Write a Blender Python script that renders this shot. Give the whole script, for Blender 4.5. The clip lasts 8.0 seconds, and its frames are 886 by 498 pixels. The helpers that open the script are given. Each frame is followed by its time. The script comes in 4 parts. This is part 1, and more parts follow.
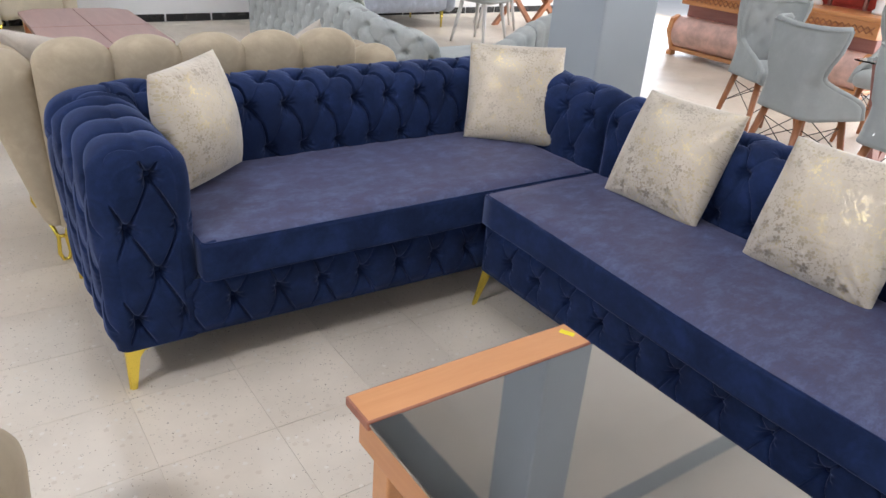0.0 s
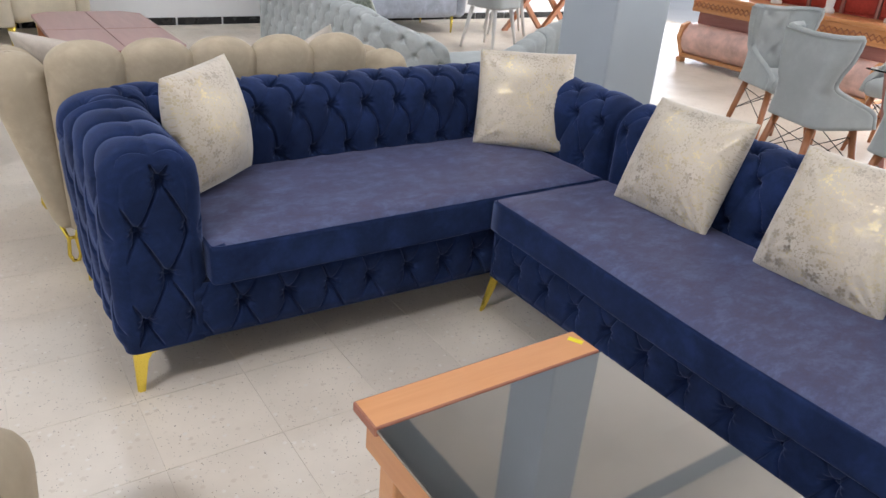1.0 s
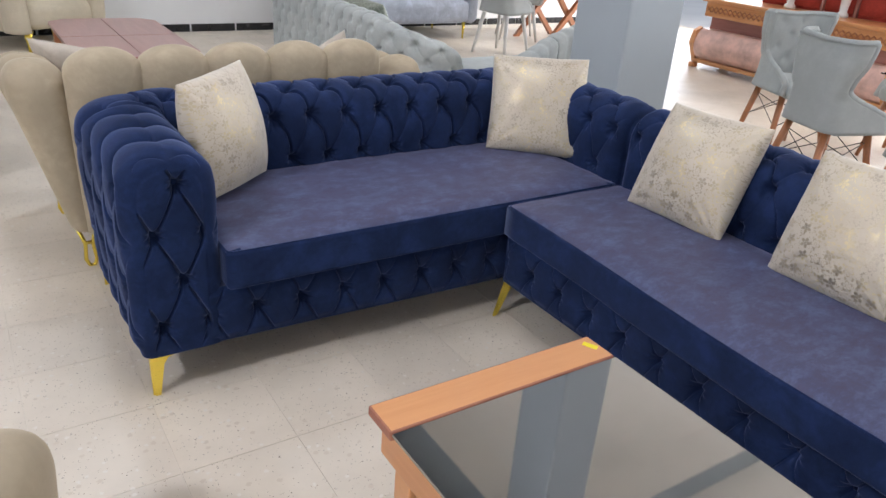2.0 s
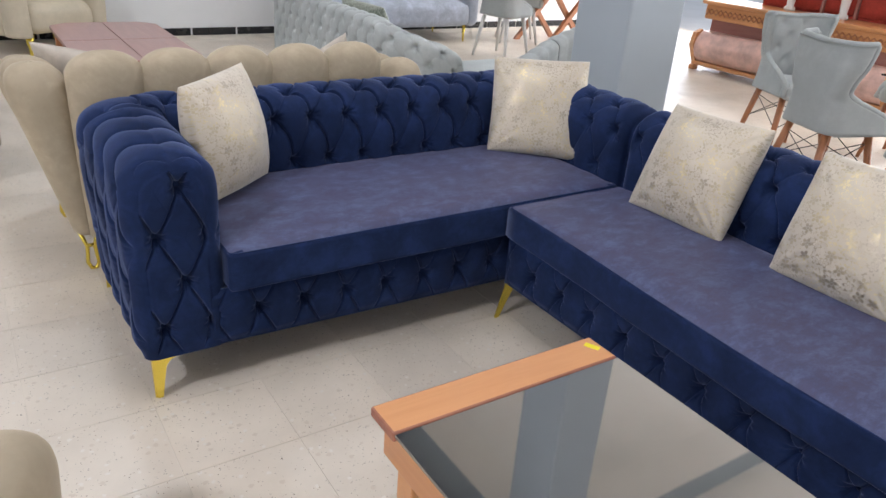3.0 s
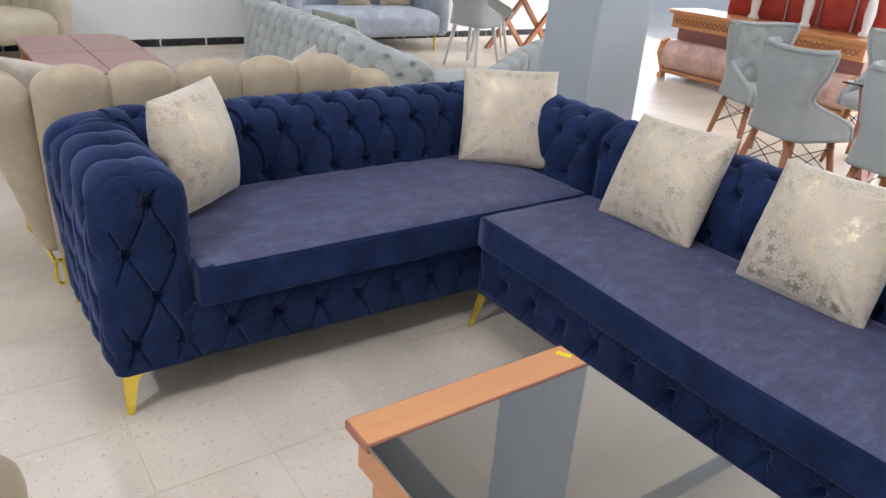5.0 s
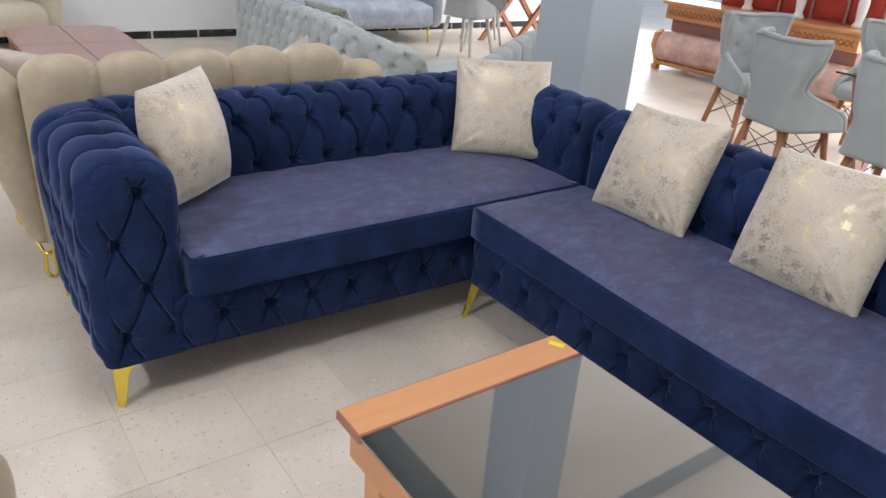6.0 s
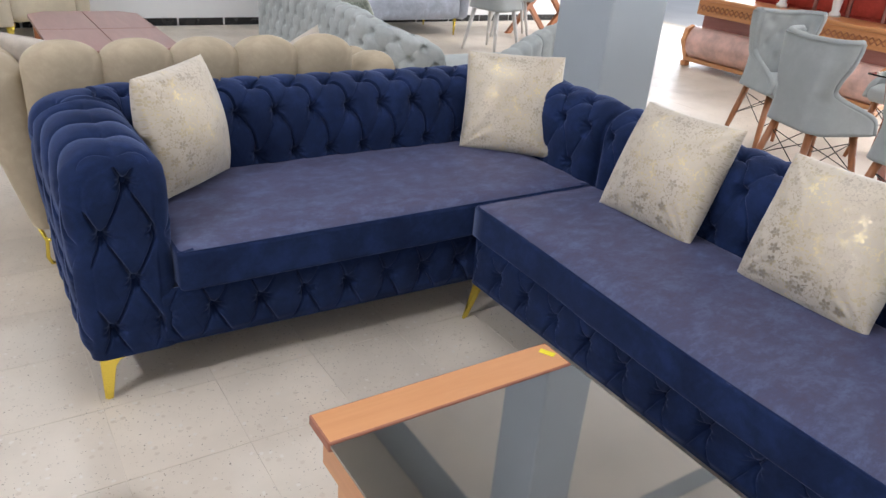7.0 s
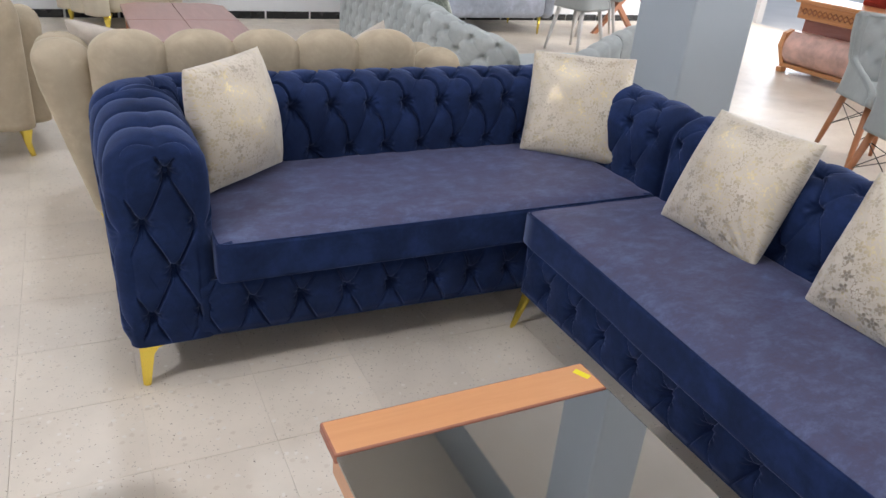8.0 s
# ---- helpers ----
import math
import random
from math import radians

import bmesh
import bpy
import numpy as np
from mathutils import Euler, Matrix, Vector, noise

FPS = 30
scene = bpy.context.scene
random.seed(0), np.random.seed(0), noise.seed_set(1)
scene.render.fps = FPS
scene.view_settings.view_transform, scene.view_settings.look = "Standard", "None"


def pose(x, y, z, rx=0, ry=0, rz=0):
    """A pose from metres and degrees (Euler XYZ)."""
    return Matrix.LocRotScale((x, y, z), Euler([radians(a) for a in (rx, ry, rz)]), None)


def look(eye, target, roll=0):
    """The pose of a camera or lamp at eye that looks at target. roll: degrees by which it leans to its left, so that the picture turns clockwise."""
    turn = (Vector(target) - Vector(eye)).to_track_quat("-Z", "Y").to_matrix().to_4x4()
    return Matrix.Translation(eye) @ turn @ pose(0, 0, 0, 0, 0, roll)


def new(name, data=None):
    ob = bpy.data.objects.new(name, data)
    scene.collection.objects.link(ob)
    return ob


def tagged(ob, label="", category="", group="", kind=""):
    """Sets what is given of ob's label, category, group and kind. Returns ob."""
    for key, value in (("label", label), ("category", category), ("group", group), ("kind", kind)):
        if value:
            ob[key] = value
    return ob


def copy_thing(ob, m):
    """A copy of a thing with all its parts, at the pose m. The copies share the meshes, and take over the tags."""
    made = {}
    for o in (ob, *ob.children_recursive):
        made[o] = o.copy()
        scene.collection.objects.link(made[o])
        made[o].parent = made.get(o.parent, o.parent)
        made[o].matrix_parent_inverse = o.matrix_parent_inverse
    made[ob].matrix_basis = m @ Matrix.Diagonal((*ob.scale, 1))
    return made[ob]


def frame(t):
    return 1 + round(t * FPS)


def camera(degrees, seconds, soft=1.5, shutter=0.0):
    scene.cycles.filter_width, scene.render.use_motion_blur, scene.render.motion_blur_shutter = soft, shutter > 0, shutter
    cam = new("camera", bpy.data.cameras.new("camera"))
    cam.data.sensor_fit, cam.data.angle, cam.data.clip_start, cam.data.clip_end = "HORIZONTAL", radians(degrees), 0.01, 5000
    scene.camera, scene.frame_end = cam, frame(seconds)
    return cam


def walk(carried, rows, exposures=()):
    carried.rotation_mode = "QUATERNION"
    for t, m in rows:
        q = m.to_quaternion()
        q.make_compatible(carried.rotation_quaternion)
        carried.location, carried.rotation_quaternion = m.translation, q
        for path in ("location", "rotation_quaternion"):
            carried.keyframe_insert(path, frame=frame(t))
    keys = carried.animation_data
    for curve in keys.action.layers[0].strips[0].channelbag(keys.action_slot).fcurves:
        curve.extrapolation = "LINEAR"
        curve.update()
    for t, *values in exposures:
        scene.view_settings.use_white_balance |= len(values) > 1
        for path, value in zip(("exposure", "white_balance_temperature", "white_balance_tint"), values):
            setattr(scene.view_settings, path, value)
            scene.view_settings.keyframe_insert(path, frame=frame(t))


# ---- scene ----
cam = camera(62.4, 8.0)
PATH = [
    (0, (-0.318, -2.046, 1.467), (0.737, -0.59, 0.591), 4.5),
    (0.5, (-0.312, -2.041, 1.471), (0.739, -0.581, 0.598), 4.7),
    (1, (-0.32, -2.041, 1.469), (0.721, -0.569, 0.603), 4.8),
    (1.5, (-0.327, -2.039, 1.471), (0.697, -0.551, 0.611), 4.7),
    (3, (-0.337, -2.042, 1.466), (0.682, -0.545, 0.619), 4.3),
    (3.5, (-0.333, -2.043, 1.471), (0.699, -0.551, 0.629), 4.3),
    (4, (-0.33, -2.05, 1.481), (0.718, -0.564, 0.648), 4.3),
    (4.5, (-0.342, -2.056, 1.477), (0.722, -0.579, 0.65), 4.3),
    (5, (-0.335, -2.053, 1.48), (0.745, -0.585, 0.657), 4.3),
    (6.5, (-0.302, -2.052, 1.461), (0.785, -0.603, 0.613), 4.4),
    (7, (-0.2, -2.049, 1.466), (0.821, -0.561, 0.603), 5.0),
    (7.5, (-0.105, -2.036, 1.46), (0.804, -0.486, 0.581), 5.4),
    (8, (-0.054, -2.03, 1.457), (0.773, -0.439, 0.573), 5.1),
]
walk(cam, [(t, look(eye, target, roll)) for t, eye, target, roll in PATH])

# ---- light ----
world = bpy.data.worlds.new("world")
scene.world = world
world.use_nodes = True
wn = world.node_tree
sky = wn.nodes.new("ShaderNodeTexSky")
sky.sky_type, sky.sun_disc = "NISHITA", False
sky.sun_elevation, sky.sun_rotation = radians(29), radians(122)
wn.links.new(sky.outputs[0], wn.nodes["Background"].inputs[0])
wn.nodes["Background"].inputs[1].default_value = 0.12


def area_lamp(name, m, sx, sy, power, colour):
    lamp = bpy.data.lights.new(name, "AREA")
    lamp.shape, lamp.size, lamp.size_y, lamp.energy, lamp.color = "RECTANGLE", sx, sy, power, colour
    ob = new(name, lamp)
    ob.matrix_world = m
    return ob


CEIL = 4.45
area_lamp("shopfront_light", look((9.12, 0.65, 1.7), (0, 0.65, 1.2)), 10.8, 2.9, 440, (0.86, 0.90, 1.0))
# fill added from behind the camera; no window is known there
area_lamp("south_fill_light", look((-0.6, -4.92, 1.65), (-0.6, 0, 1.5)), 6.8, 2.5, 50, (0.88, 0.92, 1.0))
# ceiling fill added without known fixtures; only the second is placed from shadow edges
for lx, ly, lz, size, power in ((-3.75, 3.1, 4.39, 1.4, 60), (-3.82, -1.85, 4.39, 0.35, 215), (0.8, -0.1, 4.39, 2.2, 58), (5.6, -1.9, 4.10, 1.2, 50), (7.0, 4.9, 4.39, 1.2, 50)):
    area_lamp("added_ceiling_light", pose(lx, ly, lz), size, size, power, (0.855, 0.89, 1.0))
area_lamp("ceiling_spot_light", pose(0.22, 2.75, 4.39), 0.22, 0.22, 46, (0.72, 0.84, 1.0))
sun = new("sun", bpy.data.lights.new("sun", "SUN"))
sun.data.energy, sun.data.angle, sun.data.color = 1.6, radians(0.6), (1.0, 0.95, 0.90)
sun.matrix_world = look((1.0, -0.72, 0.62), (0, 0, 0))


# ---- materials ----
def shader(name):
    m = bpy.data.materials.new(name)
    m.use_nodes = True
    nt = m.node_tree
    return m, nt, nt.nodes["Principled BSDF"]


def node(nt, kind, **values):
    n = nt.nodes.new("ShaderNode" + kind)
    for k, v in values.items():
        n.inputs[k].default_value = v
    return n


def ramp(nt, src, stops):
    r = nt.nodes.new("ShaderNodeValToRGB")
    els = r.color_ramp.elements
    while len(els) < len(stops):
        els.new(0.5)
    for e, (at, c) in zip(els, stops):
        e.position, e.color = at, (*c, 1) if len(c) == 3 else c
    nt.links.new(src, r.inputs[0])
    return r.outputs[0]


def coords(nt, which="Object"):
    return nt.nodes.new("ShaderNodeTexCoord").outputs[which]


def noise_tex(nt, vec, scale, detail=4.0, rough=0.55, dist=0.0):
    n = node(nt, "TexNoise", Scale=scale, Detail=detail, Roughness=rough, Distortion=dist)
    nt.links.new(vec, n.inputs["Vector"])
    return n.outputs[0]


def bump(nt, bsdf, src, strength, distance):
    b = node(nt, "Bump", Strength=strength, Distance=distance)
    nt.links.new(src, b.inputs["Height"])
    nt.links.new(b.outputs[0], bsdf.inputs["Normal"])


def scaled(c, k):
    return tuple(min(1.0, x * k) for x in c)


def velvet(name, c, var=0.25, sheen=0.5, rough=0.75, tint=None, scale=7.0):
    m, nt, b = shader(name)
    v = coords(nt)
    big = noise_tex(nt, v, scale, 6, 0.62, 0.4)
    fine = noise_tex(nt, v, scale * 5, 5, 0.7, 0.5)
    mix = node(nt, "Math")
    mix.operation = "MULTIPLY_ADD"
    mix.inputs[1].default_value = 0.4
    nt.links.new(fine, mix.inputs[0])
    nt.links.new(big, mix.inputs[2])
    nt.links.new(ramp(nt, mix.outputs[0], [(0.5, scaled(c, 1 - var)), (0.70, c), (0.88, scaled(c, 1 + var * 1.7))]), b.inputs["Base Color"])
    b.inputs["Roughness"].default_value = rough
    b.inputs["Sheen Weight"].default_value = sheen
    b.inputs["Sheen Roughness"].default_value = 0.35
    b.inputs["Sheen Tint"].default_value = (*(tint or scaled(c, 4)), 1)
    b.inputs["Specular IOR Level"].default_value = 0.1
    bump(nt, b, noise_tex(nt, v, 420, 2), 0.25, 0.001)
    return m


def seat_velvet(name):
    """Brushed pile: patches of nap lie towards purple-grey and towards blue. Light from above is mixed into the colour.
    """
    m, nt, b = shader(name)
    v = coords(nt)
    mp = node(nt, "Mapping", Scale=(0.8, 1.25, 1.0))
    nt.links.new(v, mp.inputs[0])
    big = noise_tex(nt, mp.outputs[0], 15, 9, 0.74, 0.25)
    fine = noise_tex(nt, mp.outputs[0], 80, 6, 0.75, 0.3)
    mix = node(nt, "Math")
    mix.operation = "MULTIPLY_ADD"
    mix.inputs[1].default_value = 0.35
    nt.links.new(fine, mix.inputs[0])
    nt.links.new(big, mix.inputs[2])
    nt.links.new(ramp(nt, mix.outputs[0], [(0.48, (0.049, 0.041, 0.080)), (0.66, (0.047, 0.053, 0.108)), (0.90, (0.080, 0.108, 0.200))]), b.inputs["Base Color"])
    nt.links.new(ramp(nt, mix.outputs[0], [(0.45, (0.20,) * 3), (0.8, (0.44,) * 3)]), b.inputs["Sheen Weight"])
    b.inputs["Roughness"].default_value = 0.55
    b.inputs["Sheen Roughness"].default_value = 0.4
    b.inputs["Sheen Tint"].default_value = (0.42, 0.38, 0.52, 1)
    b.inputs["Specular IOR Level"].default_value = 0.35
    b.inputs["Specular Tint"].default_value = (1.0, 0.90, 1.0, 1)
    bump(nt, b, mix.outputs[0], 0.2, 0.003)
    return m


def plain(name, c, rough=0.5, metal=0.0, var=0.12, scale=6.0, bumpy=0.0, bscale=60.0, spec=0.5):
    m, nt, b = shader(name)
    v = coords(nt)
    n = noise_tex(nt, v, scale, 6)
    nt.links.new(ramp(nt, n, [(0.3, scaled(c, 1 - var)), (0.7, scaled(c, 1 + var))]), b.inputs["Base Color"])
    rr = ramp(nt, n, [(0.3, (rough * 0.85,) * 3), (0.7, (min(1, rough * 1.15),) * 3)])
    nt.links.new(rr, b.inputs["Roughness"])
    b.inputs["Metallic"].default_value = metal
    b.inputs["Specular IOR Level"].default_value = spec
    if bumpy:
        bump(nt, b, noise_tex(nt, v, bscale, 4), bumpy, 0.002)
    return m


def wood(name, dark, light, rough=0.35, axis=0, scale=1.0, coat=0.3):
    m, nt, b = shader(name)
    mp = node(nt, "Mapping")
    s = [14.0 * scale] * 3
    s[axis] = 1.2 * scale
    mp.inputs["Scale"].default_value = s
    nt.links.new(coords(nt), mp.inputs["Vector"])
    n = noise_tex(nt, mp.outputs[0], 2.2, 7, 0.6, 0.8)
    fine = noise_tex(nt, mp.outputs[0], 16, 3)
    mix = node(nt, "Math")
    mix.operation = "MULTIPLY_ADD"
    mix.inputs[1].default_value = 0.3
    nt.links.new(fine, mix.inputs[0])
    nt.links.new(n, mix.inputs[2])
    nt.links.new(ramp(nt, mix.outputs[0], [(0.4, dark), (0.85, light)]), b.inputs["Base Color"])
    b.inputs["Roughness"].default_value = rough
    b.inputs["Coat Weight"].default_value = coat
    b.inputs["Coat Roughness"].default_value = 0.15
    bump(nt, b, fine, 0.1, 0.001)
    return m


def terrazzo(name, base):
    m, nt, b = shader(name)
    geo = nt.nodes.new("ShaderNodeNewGeometry").outputs["Position"]
    info = nt.nodes.new("ShaderNodeObjectInfo").outputs["Random"]
    cloud = noise_tex(nt, geo, 2.3, 6, 0.6)
    col = ramp(nt, cloud, [(0.3, scaled(base, 0.88)), (0.7, scaled(base, 1.08))])
    shade = ramp(nt, info, [(0.0, (0.97, 0.97, 0.97)), (1.0, (1.03, 1.025, 1.015))])
    mul = nt.nodes.new("ShaderNodeMix")
    mul.data_type, mul.blend_type = "RGBA", "MULTIPLY"
    mul.inputs[0].default_value = 1.0
    nt.links.new(col, mul.inputs[6])
    nt.links.new(shade, mul.inputs[7])
    last = mul.outputs[2]
    jit = node(nt, "TexNoise", Scale=140.0, Detail=2.0)
    nt.links.new(geo, jit.inputs["Vector"])
    bent = nt.nodes.new("ShaderNodeVectorMath")
    bent.operation = "MULTIPLY_ADD"
    bent.inputs[1].default_value = (0.012, 0.012, 0.0)
    nt.links.new(jit.outputs["Color"], bent.inputs[0])
    nt.links.new(geo, bent.inputs[2])
    for scale, size, chance, tone in ((90, 0.20, 0.06, (0.13, 0.10, 0.075)), (130, 0.26, 0.13, (0.36, 0.285, 0.21)), (150, 0.30, 0.10, (0.33, 0.29, 0.24)), (38, 0.34, 0.10, (0.55, 0.47, 0.38)), (42, 0.32, 0.14, (0.64, 0.59, 0.52))):
        vor = node(nt, "TexVoronoi", Scale=scale)
        nt.links.new(bent.outputs[0], vor.inputs["Vector"])
        near = ramp(nt, vor.outputs["Distance"], [(size * 0.75, (1, 1, 1)), (size, (0, 0, 0))])
        sep = nt.nodes.new("ShaderNodeSeparateColor")
        nt.links.new(vor.outputs["Color"], sep.inputs[0])
        pick = node(nt, "Math")
        pick.operation = "LESS_THAN"
        pick.inputs[1].default_value = chance
        nt.links.new(sep.outputs[0], pick.inputs[0])
        both = node(nt, "Math")
        both.operation = "MULTIPLY"
        nt.links.new(near, both.inputs[0])
        nt.links.new(pick.outputs[0], both.inputs[1])
        mx = nt.nodes.new("ShaderNodeMix")
        mx.data_type = "RGBA"
        nt.links.new(both.outputs[0], mx.inputs[0])
        nt.links.new(last, mx.inputs[6])
        mx.inputs[7].default_value = (*tone, 1)
        last = mx.outputs[2]
    nt.links.new(last, b.inputs["Base Color"])
    nt.links.new(ramp(nt, noise_tex(nt, geo, 5, 5), [(0.3, (0.28,) * 3), (0.7, (0.48,) * 3)]), b.inputs["Roughness"])
    return m


def brocade(name):
    """Cream satin with metallic flowers, thicker towards one edge of the cover."""
    m, nt, b = shader(name)
    uv = coords(nt, "UV")

    def maths(op, x, y=None):
        n = nt.nodes.new("ShaderNodeMath")
        n.operation = op
        for i, s in enumerate((x, y)):
            if s is None:
                continue
            if isinstance(s, (int, float)):
                n.inputs[i].default_value = s
            else:
                nt.links.new(s, n.inputs[i])
        return n.outputs[0]

    def flowers(scale, petals, size, shift, power=0.6, hole=0.3):
        mp = node(nt, "Mapping", Scale=(scale, scale, scale), Location=(shift, shift * 0.7, 0))
        nt.links.new(uv, mp.inputs[0])
        vor = node(nt, "TexVoronoi", Scale=1.0, Randomness=0.75)
        vor.voronoi_dimensions = "2D"
        nt.links.new(mp.outputs[0], vor.inputs["Vector"])
        sub = nt.nodes.new("ShaderNodeVectorMath")
        sub.operation = "SUBTRACT"
        nt.links.new(mp.outputs[0], sub.inputs[0])
        nt.links.new(vor.outputs["Position"], sub.inputs[1])
        sx = nt.nodes.new("ShaderNodeSeparateXYZ")
        nt.links.new(sub.outputs[0], sx.inputs[0])
        sc = nt.nodes.new("ShaderNodeSeparateColor")
        nt.links.new(vor.outputs["Color"], sc.inputs[0])
        ang = maths("ADD", maths("ARCTAN2", sx.outputs[1], sx.outputs[0]), maths("MULTIPLY", sc.outputs[0], 6.28))
        lobes = maths("POWER", maths("ABSOLUTE", maths("COSINE", maths("MULTIPLY", ang, petals / 2))), power)
        r = vor.outputs["Distance"]
        inside = maths("LESS_THAN", r, maths("MULTIPLY", lobes, size))
        ring = maths("GREATER_THAN", r, size * hole)
        # about half of the motifs are drawn in outline only
        core = maths("MULTIPLY", maths("LESS_THAN", r, maths("MULTIPLY", lobes, size * 0.74)), maths("GREATER_THAN", sc.outputs[1], 0.45))
        ring = maths("MULTIPLY", ring, maths("SUBTRACT", 1.0, core))
        return maths("MULTIPLY", inside, ring), r

    bloom, away = flowers(10.0, 5, 0.41, 0.0, 0.5, 0.32)
    heart, _ = flowers(10.0, 2, 0.10, 0.0, 0.01, 0.0)
    bloom = maths("MAXIMUM", bloom, heart)
    leaf, _ = flowers(15, 2, 0.46, 3.3, 5.0, 0.08)
    twig, _ = flowers(20, 2, 0.50, 7.1, 14.0, 0.0)
    pat = maths("MAXIMUM", bloom, maths("MULTIPLY", maths("MAXIMUM", leaf, twig), maths("GREATER_THAN", away, 0.43)))
    worn = ramp(nt, noise_tex(nt, uv, 6, 4), [(0.34, (0.8,) * 3), (0.6, (1.0,) * 3)])
    mask = maths("MULTIPLY", pat, maths("MULTIPLY", worn, 0.95))
    cream = ramp(nt, noise_tex(nt, uv, 3.0, 5), [(0.3, (0.50, 0.43, 0.335)), (0.7, (0.58, 0.51, 0.415))])
    foil = ramp(nt, noise_tex(nt, uv, 4.0, 4, 0.6, 0.6), [(0.36, (0.38, 0.32, 0.25)), (0.5, (0.49, 0.41, 0.28)), (0.66, (0.74, 0.62, 0.36))])
    mx = nt.nodes.new("ShaderNodeMix")
    mx.data_type = "RGBA"
    nt.links.new(mask, mx.inputs[0])
    nt.links.new(cream, mx.inputs[6])
    nt.links.new(foil, mx.inputs[7])
    nt.links.new(mx.outputs[2], b.inputs["Base Color"])
    nt.links.new(maths("MULTIPLY", mask, 0.95), b.inputs["Metallic"])
    nt.links.new(ramp(nt, mask, [(0, (0.7,) * 3), (1, (0.42,) * 3)]), b.inputs["Roughness"])
    b.inputs["Sheen Weight"].default_value = 0.4
    b.inputs["Specular IOR Level"].default_value = 0.3
    bump(nt, b, noise_tex(nt, uv, 9, 4), 0.18, 0.004)
    return m


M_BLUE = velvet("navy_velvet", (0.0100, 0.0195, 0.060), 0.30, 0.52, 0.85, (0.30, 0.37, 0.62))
M_SEAT_LIT = seat_velvet("navy_velvet_lit_top")
M_BEIGE = velvet("beige_velvet", (0.385, 0.317, 0.226), 0.14, 0.4, 0.8, (0.8, 0.7, 0.55), 3.0)
# the beige lightened to paint haze and glare over the far armchair
M_BEIGE_HAZED = velvet("beige_velvet_hazed", (0.56, 0.49, 0.37), 0.08, 0.4, 0.8, (0.8, 0.7, 0.55), 3.0)
M_GREY = velvet("grey_velvet", (0.43, 0.45, 0.435), 0.12, 0.45, 0.8, (0.7, 0.78, 0.8), 4.0)
M_CHAIR = velvet("chair_velvet", (0.385, 0.405, 0.395), 0.06, 0.3, 0.8, (0.7, 0.74, 0.75), 4.0)
M_GREYBLUE = velvet("blue_grey_velvet", (0.40, 0.435, 0.50), 0.2, 0.45, 0.8, (0.7, 0.78, 0.9), 4.0)
M_GOLD = plain("brass", (0.90, 0.71, 0.13), 0.22, 1.0, 0.06)
M_WOOD = wood("orange_varnished_wood", (0.57, 0.255, 0.10), (0.63, 0.30, 0.128), 0.34, 0)
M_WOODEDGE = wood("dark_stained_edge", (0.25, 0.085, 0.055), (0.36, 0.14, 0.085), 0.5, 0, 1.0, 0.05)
M_WOODY = wood("orange_varnished_wood_long", (0.53, 0.225, 0.085), (0.59, 0.265, 0.11), 0.3, 1)
M_LEG = wood("chair_leg_wood", (0.30, 0.105, 0.04), (0.46, 0.18, 0.075), 0.4, 2)
M_CAB = wood("cabinet_wood", (0.50, 0.20, 0.07), (0.66, 0.32, 0.13), 0.35, 1)
M_REDWOOD = wood("red_brown_wood", (0.30, 0.12, 0.10), (0.38, 0.17, 0.14), 0.28, 1)
M_RED = velvet("red_velvet", (0.42, 0.065, 0.048), 0.2, 0.4, 0.7)
M_WALL = plain("white_plaster", (0.74, 0.74, 0.73), 0.85, 0, 0.03, 2.0, 0.15, 40)
M_FAR = plain("grey_plaster", (0.56, 0.55, 0.55), 0.9, 0, 0.05, 2.0)
M_PILLAR = plain("pale_blue_paint", (0.375, 0.415, 0.445), 0.6, 0, 0.04, 2.0, 0.1, 30)
M_CEIL = plain("ceiling_plaster", (0.72, 0.68, 0.63), 0.9, 0, 0.04, 1.5)
M_SKIRT = plain("black_tile", (0.015, 0.015, 0.016), 0.25, 0, 0.3)
M_PAVE = plain("pale_concrete", (0.74, 0.73, 0.71), 0.9, 0, 0.06, 1.5)
M_GROUT = plain("grout", (0.66, 0.60, 0.51), 0.9, 0, 0.15, 8)
M_FLOOR = terrazzo("terrazzo", (0.615, 0.545, 0.455))
M_BROCADE = brocade("brocade_fabric")
M_MIRROR = plain("dark_tinted_glass", (0.42, 0.415, 0.405), 0.03, 1.0, 0.01)
M_YELLOW = plain("yellow_paper", (0.80, 0.68, 0.02), 0.6, 0, 0.03)
M_WHITE = plain("white_enamel", (0.75, 0.74, 0.72), 0.4, 0, 0.03)
M_PALELEG = plain("pale_metal", (0.62, 0.60, 0.57), 0.4, 0, 0.05)
M_WIRE = plain("dark_wire", (0.03, 0.03, 0.03), 0.4, 0.8, 0.05)
M_CREAM = velvet("cream_cotton", (0.47, 0.415, 0.35), 0.1, 0.2, 0.85)
M_GREEN = plain("green_glitter_fabric", (0.30, 0.32, 0.26), 0.35, 0.4, 0.5, 60.0)
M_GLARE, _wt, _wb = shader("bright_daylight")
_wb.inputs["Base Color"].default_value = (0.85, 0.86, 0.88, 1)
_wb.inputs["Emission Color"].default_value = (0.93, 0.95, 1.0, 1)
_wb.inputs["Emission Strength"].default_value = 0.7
M_GLASS, _gt, _gb = shader("clear_glass")
_gb.inputs["Transmission Weight"].default_value = 1.0
_gb.inputs["Roughness"].default_value = 0.02
_gb.inputs["Base Color"].default_value = (0.85, 0.92, 0.9, 1)


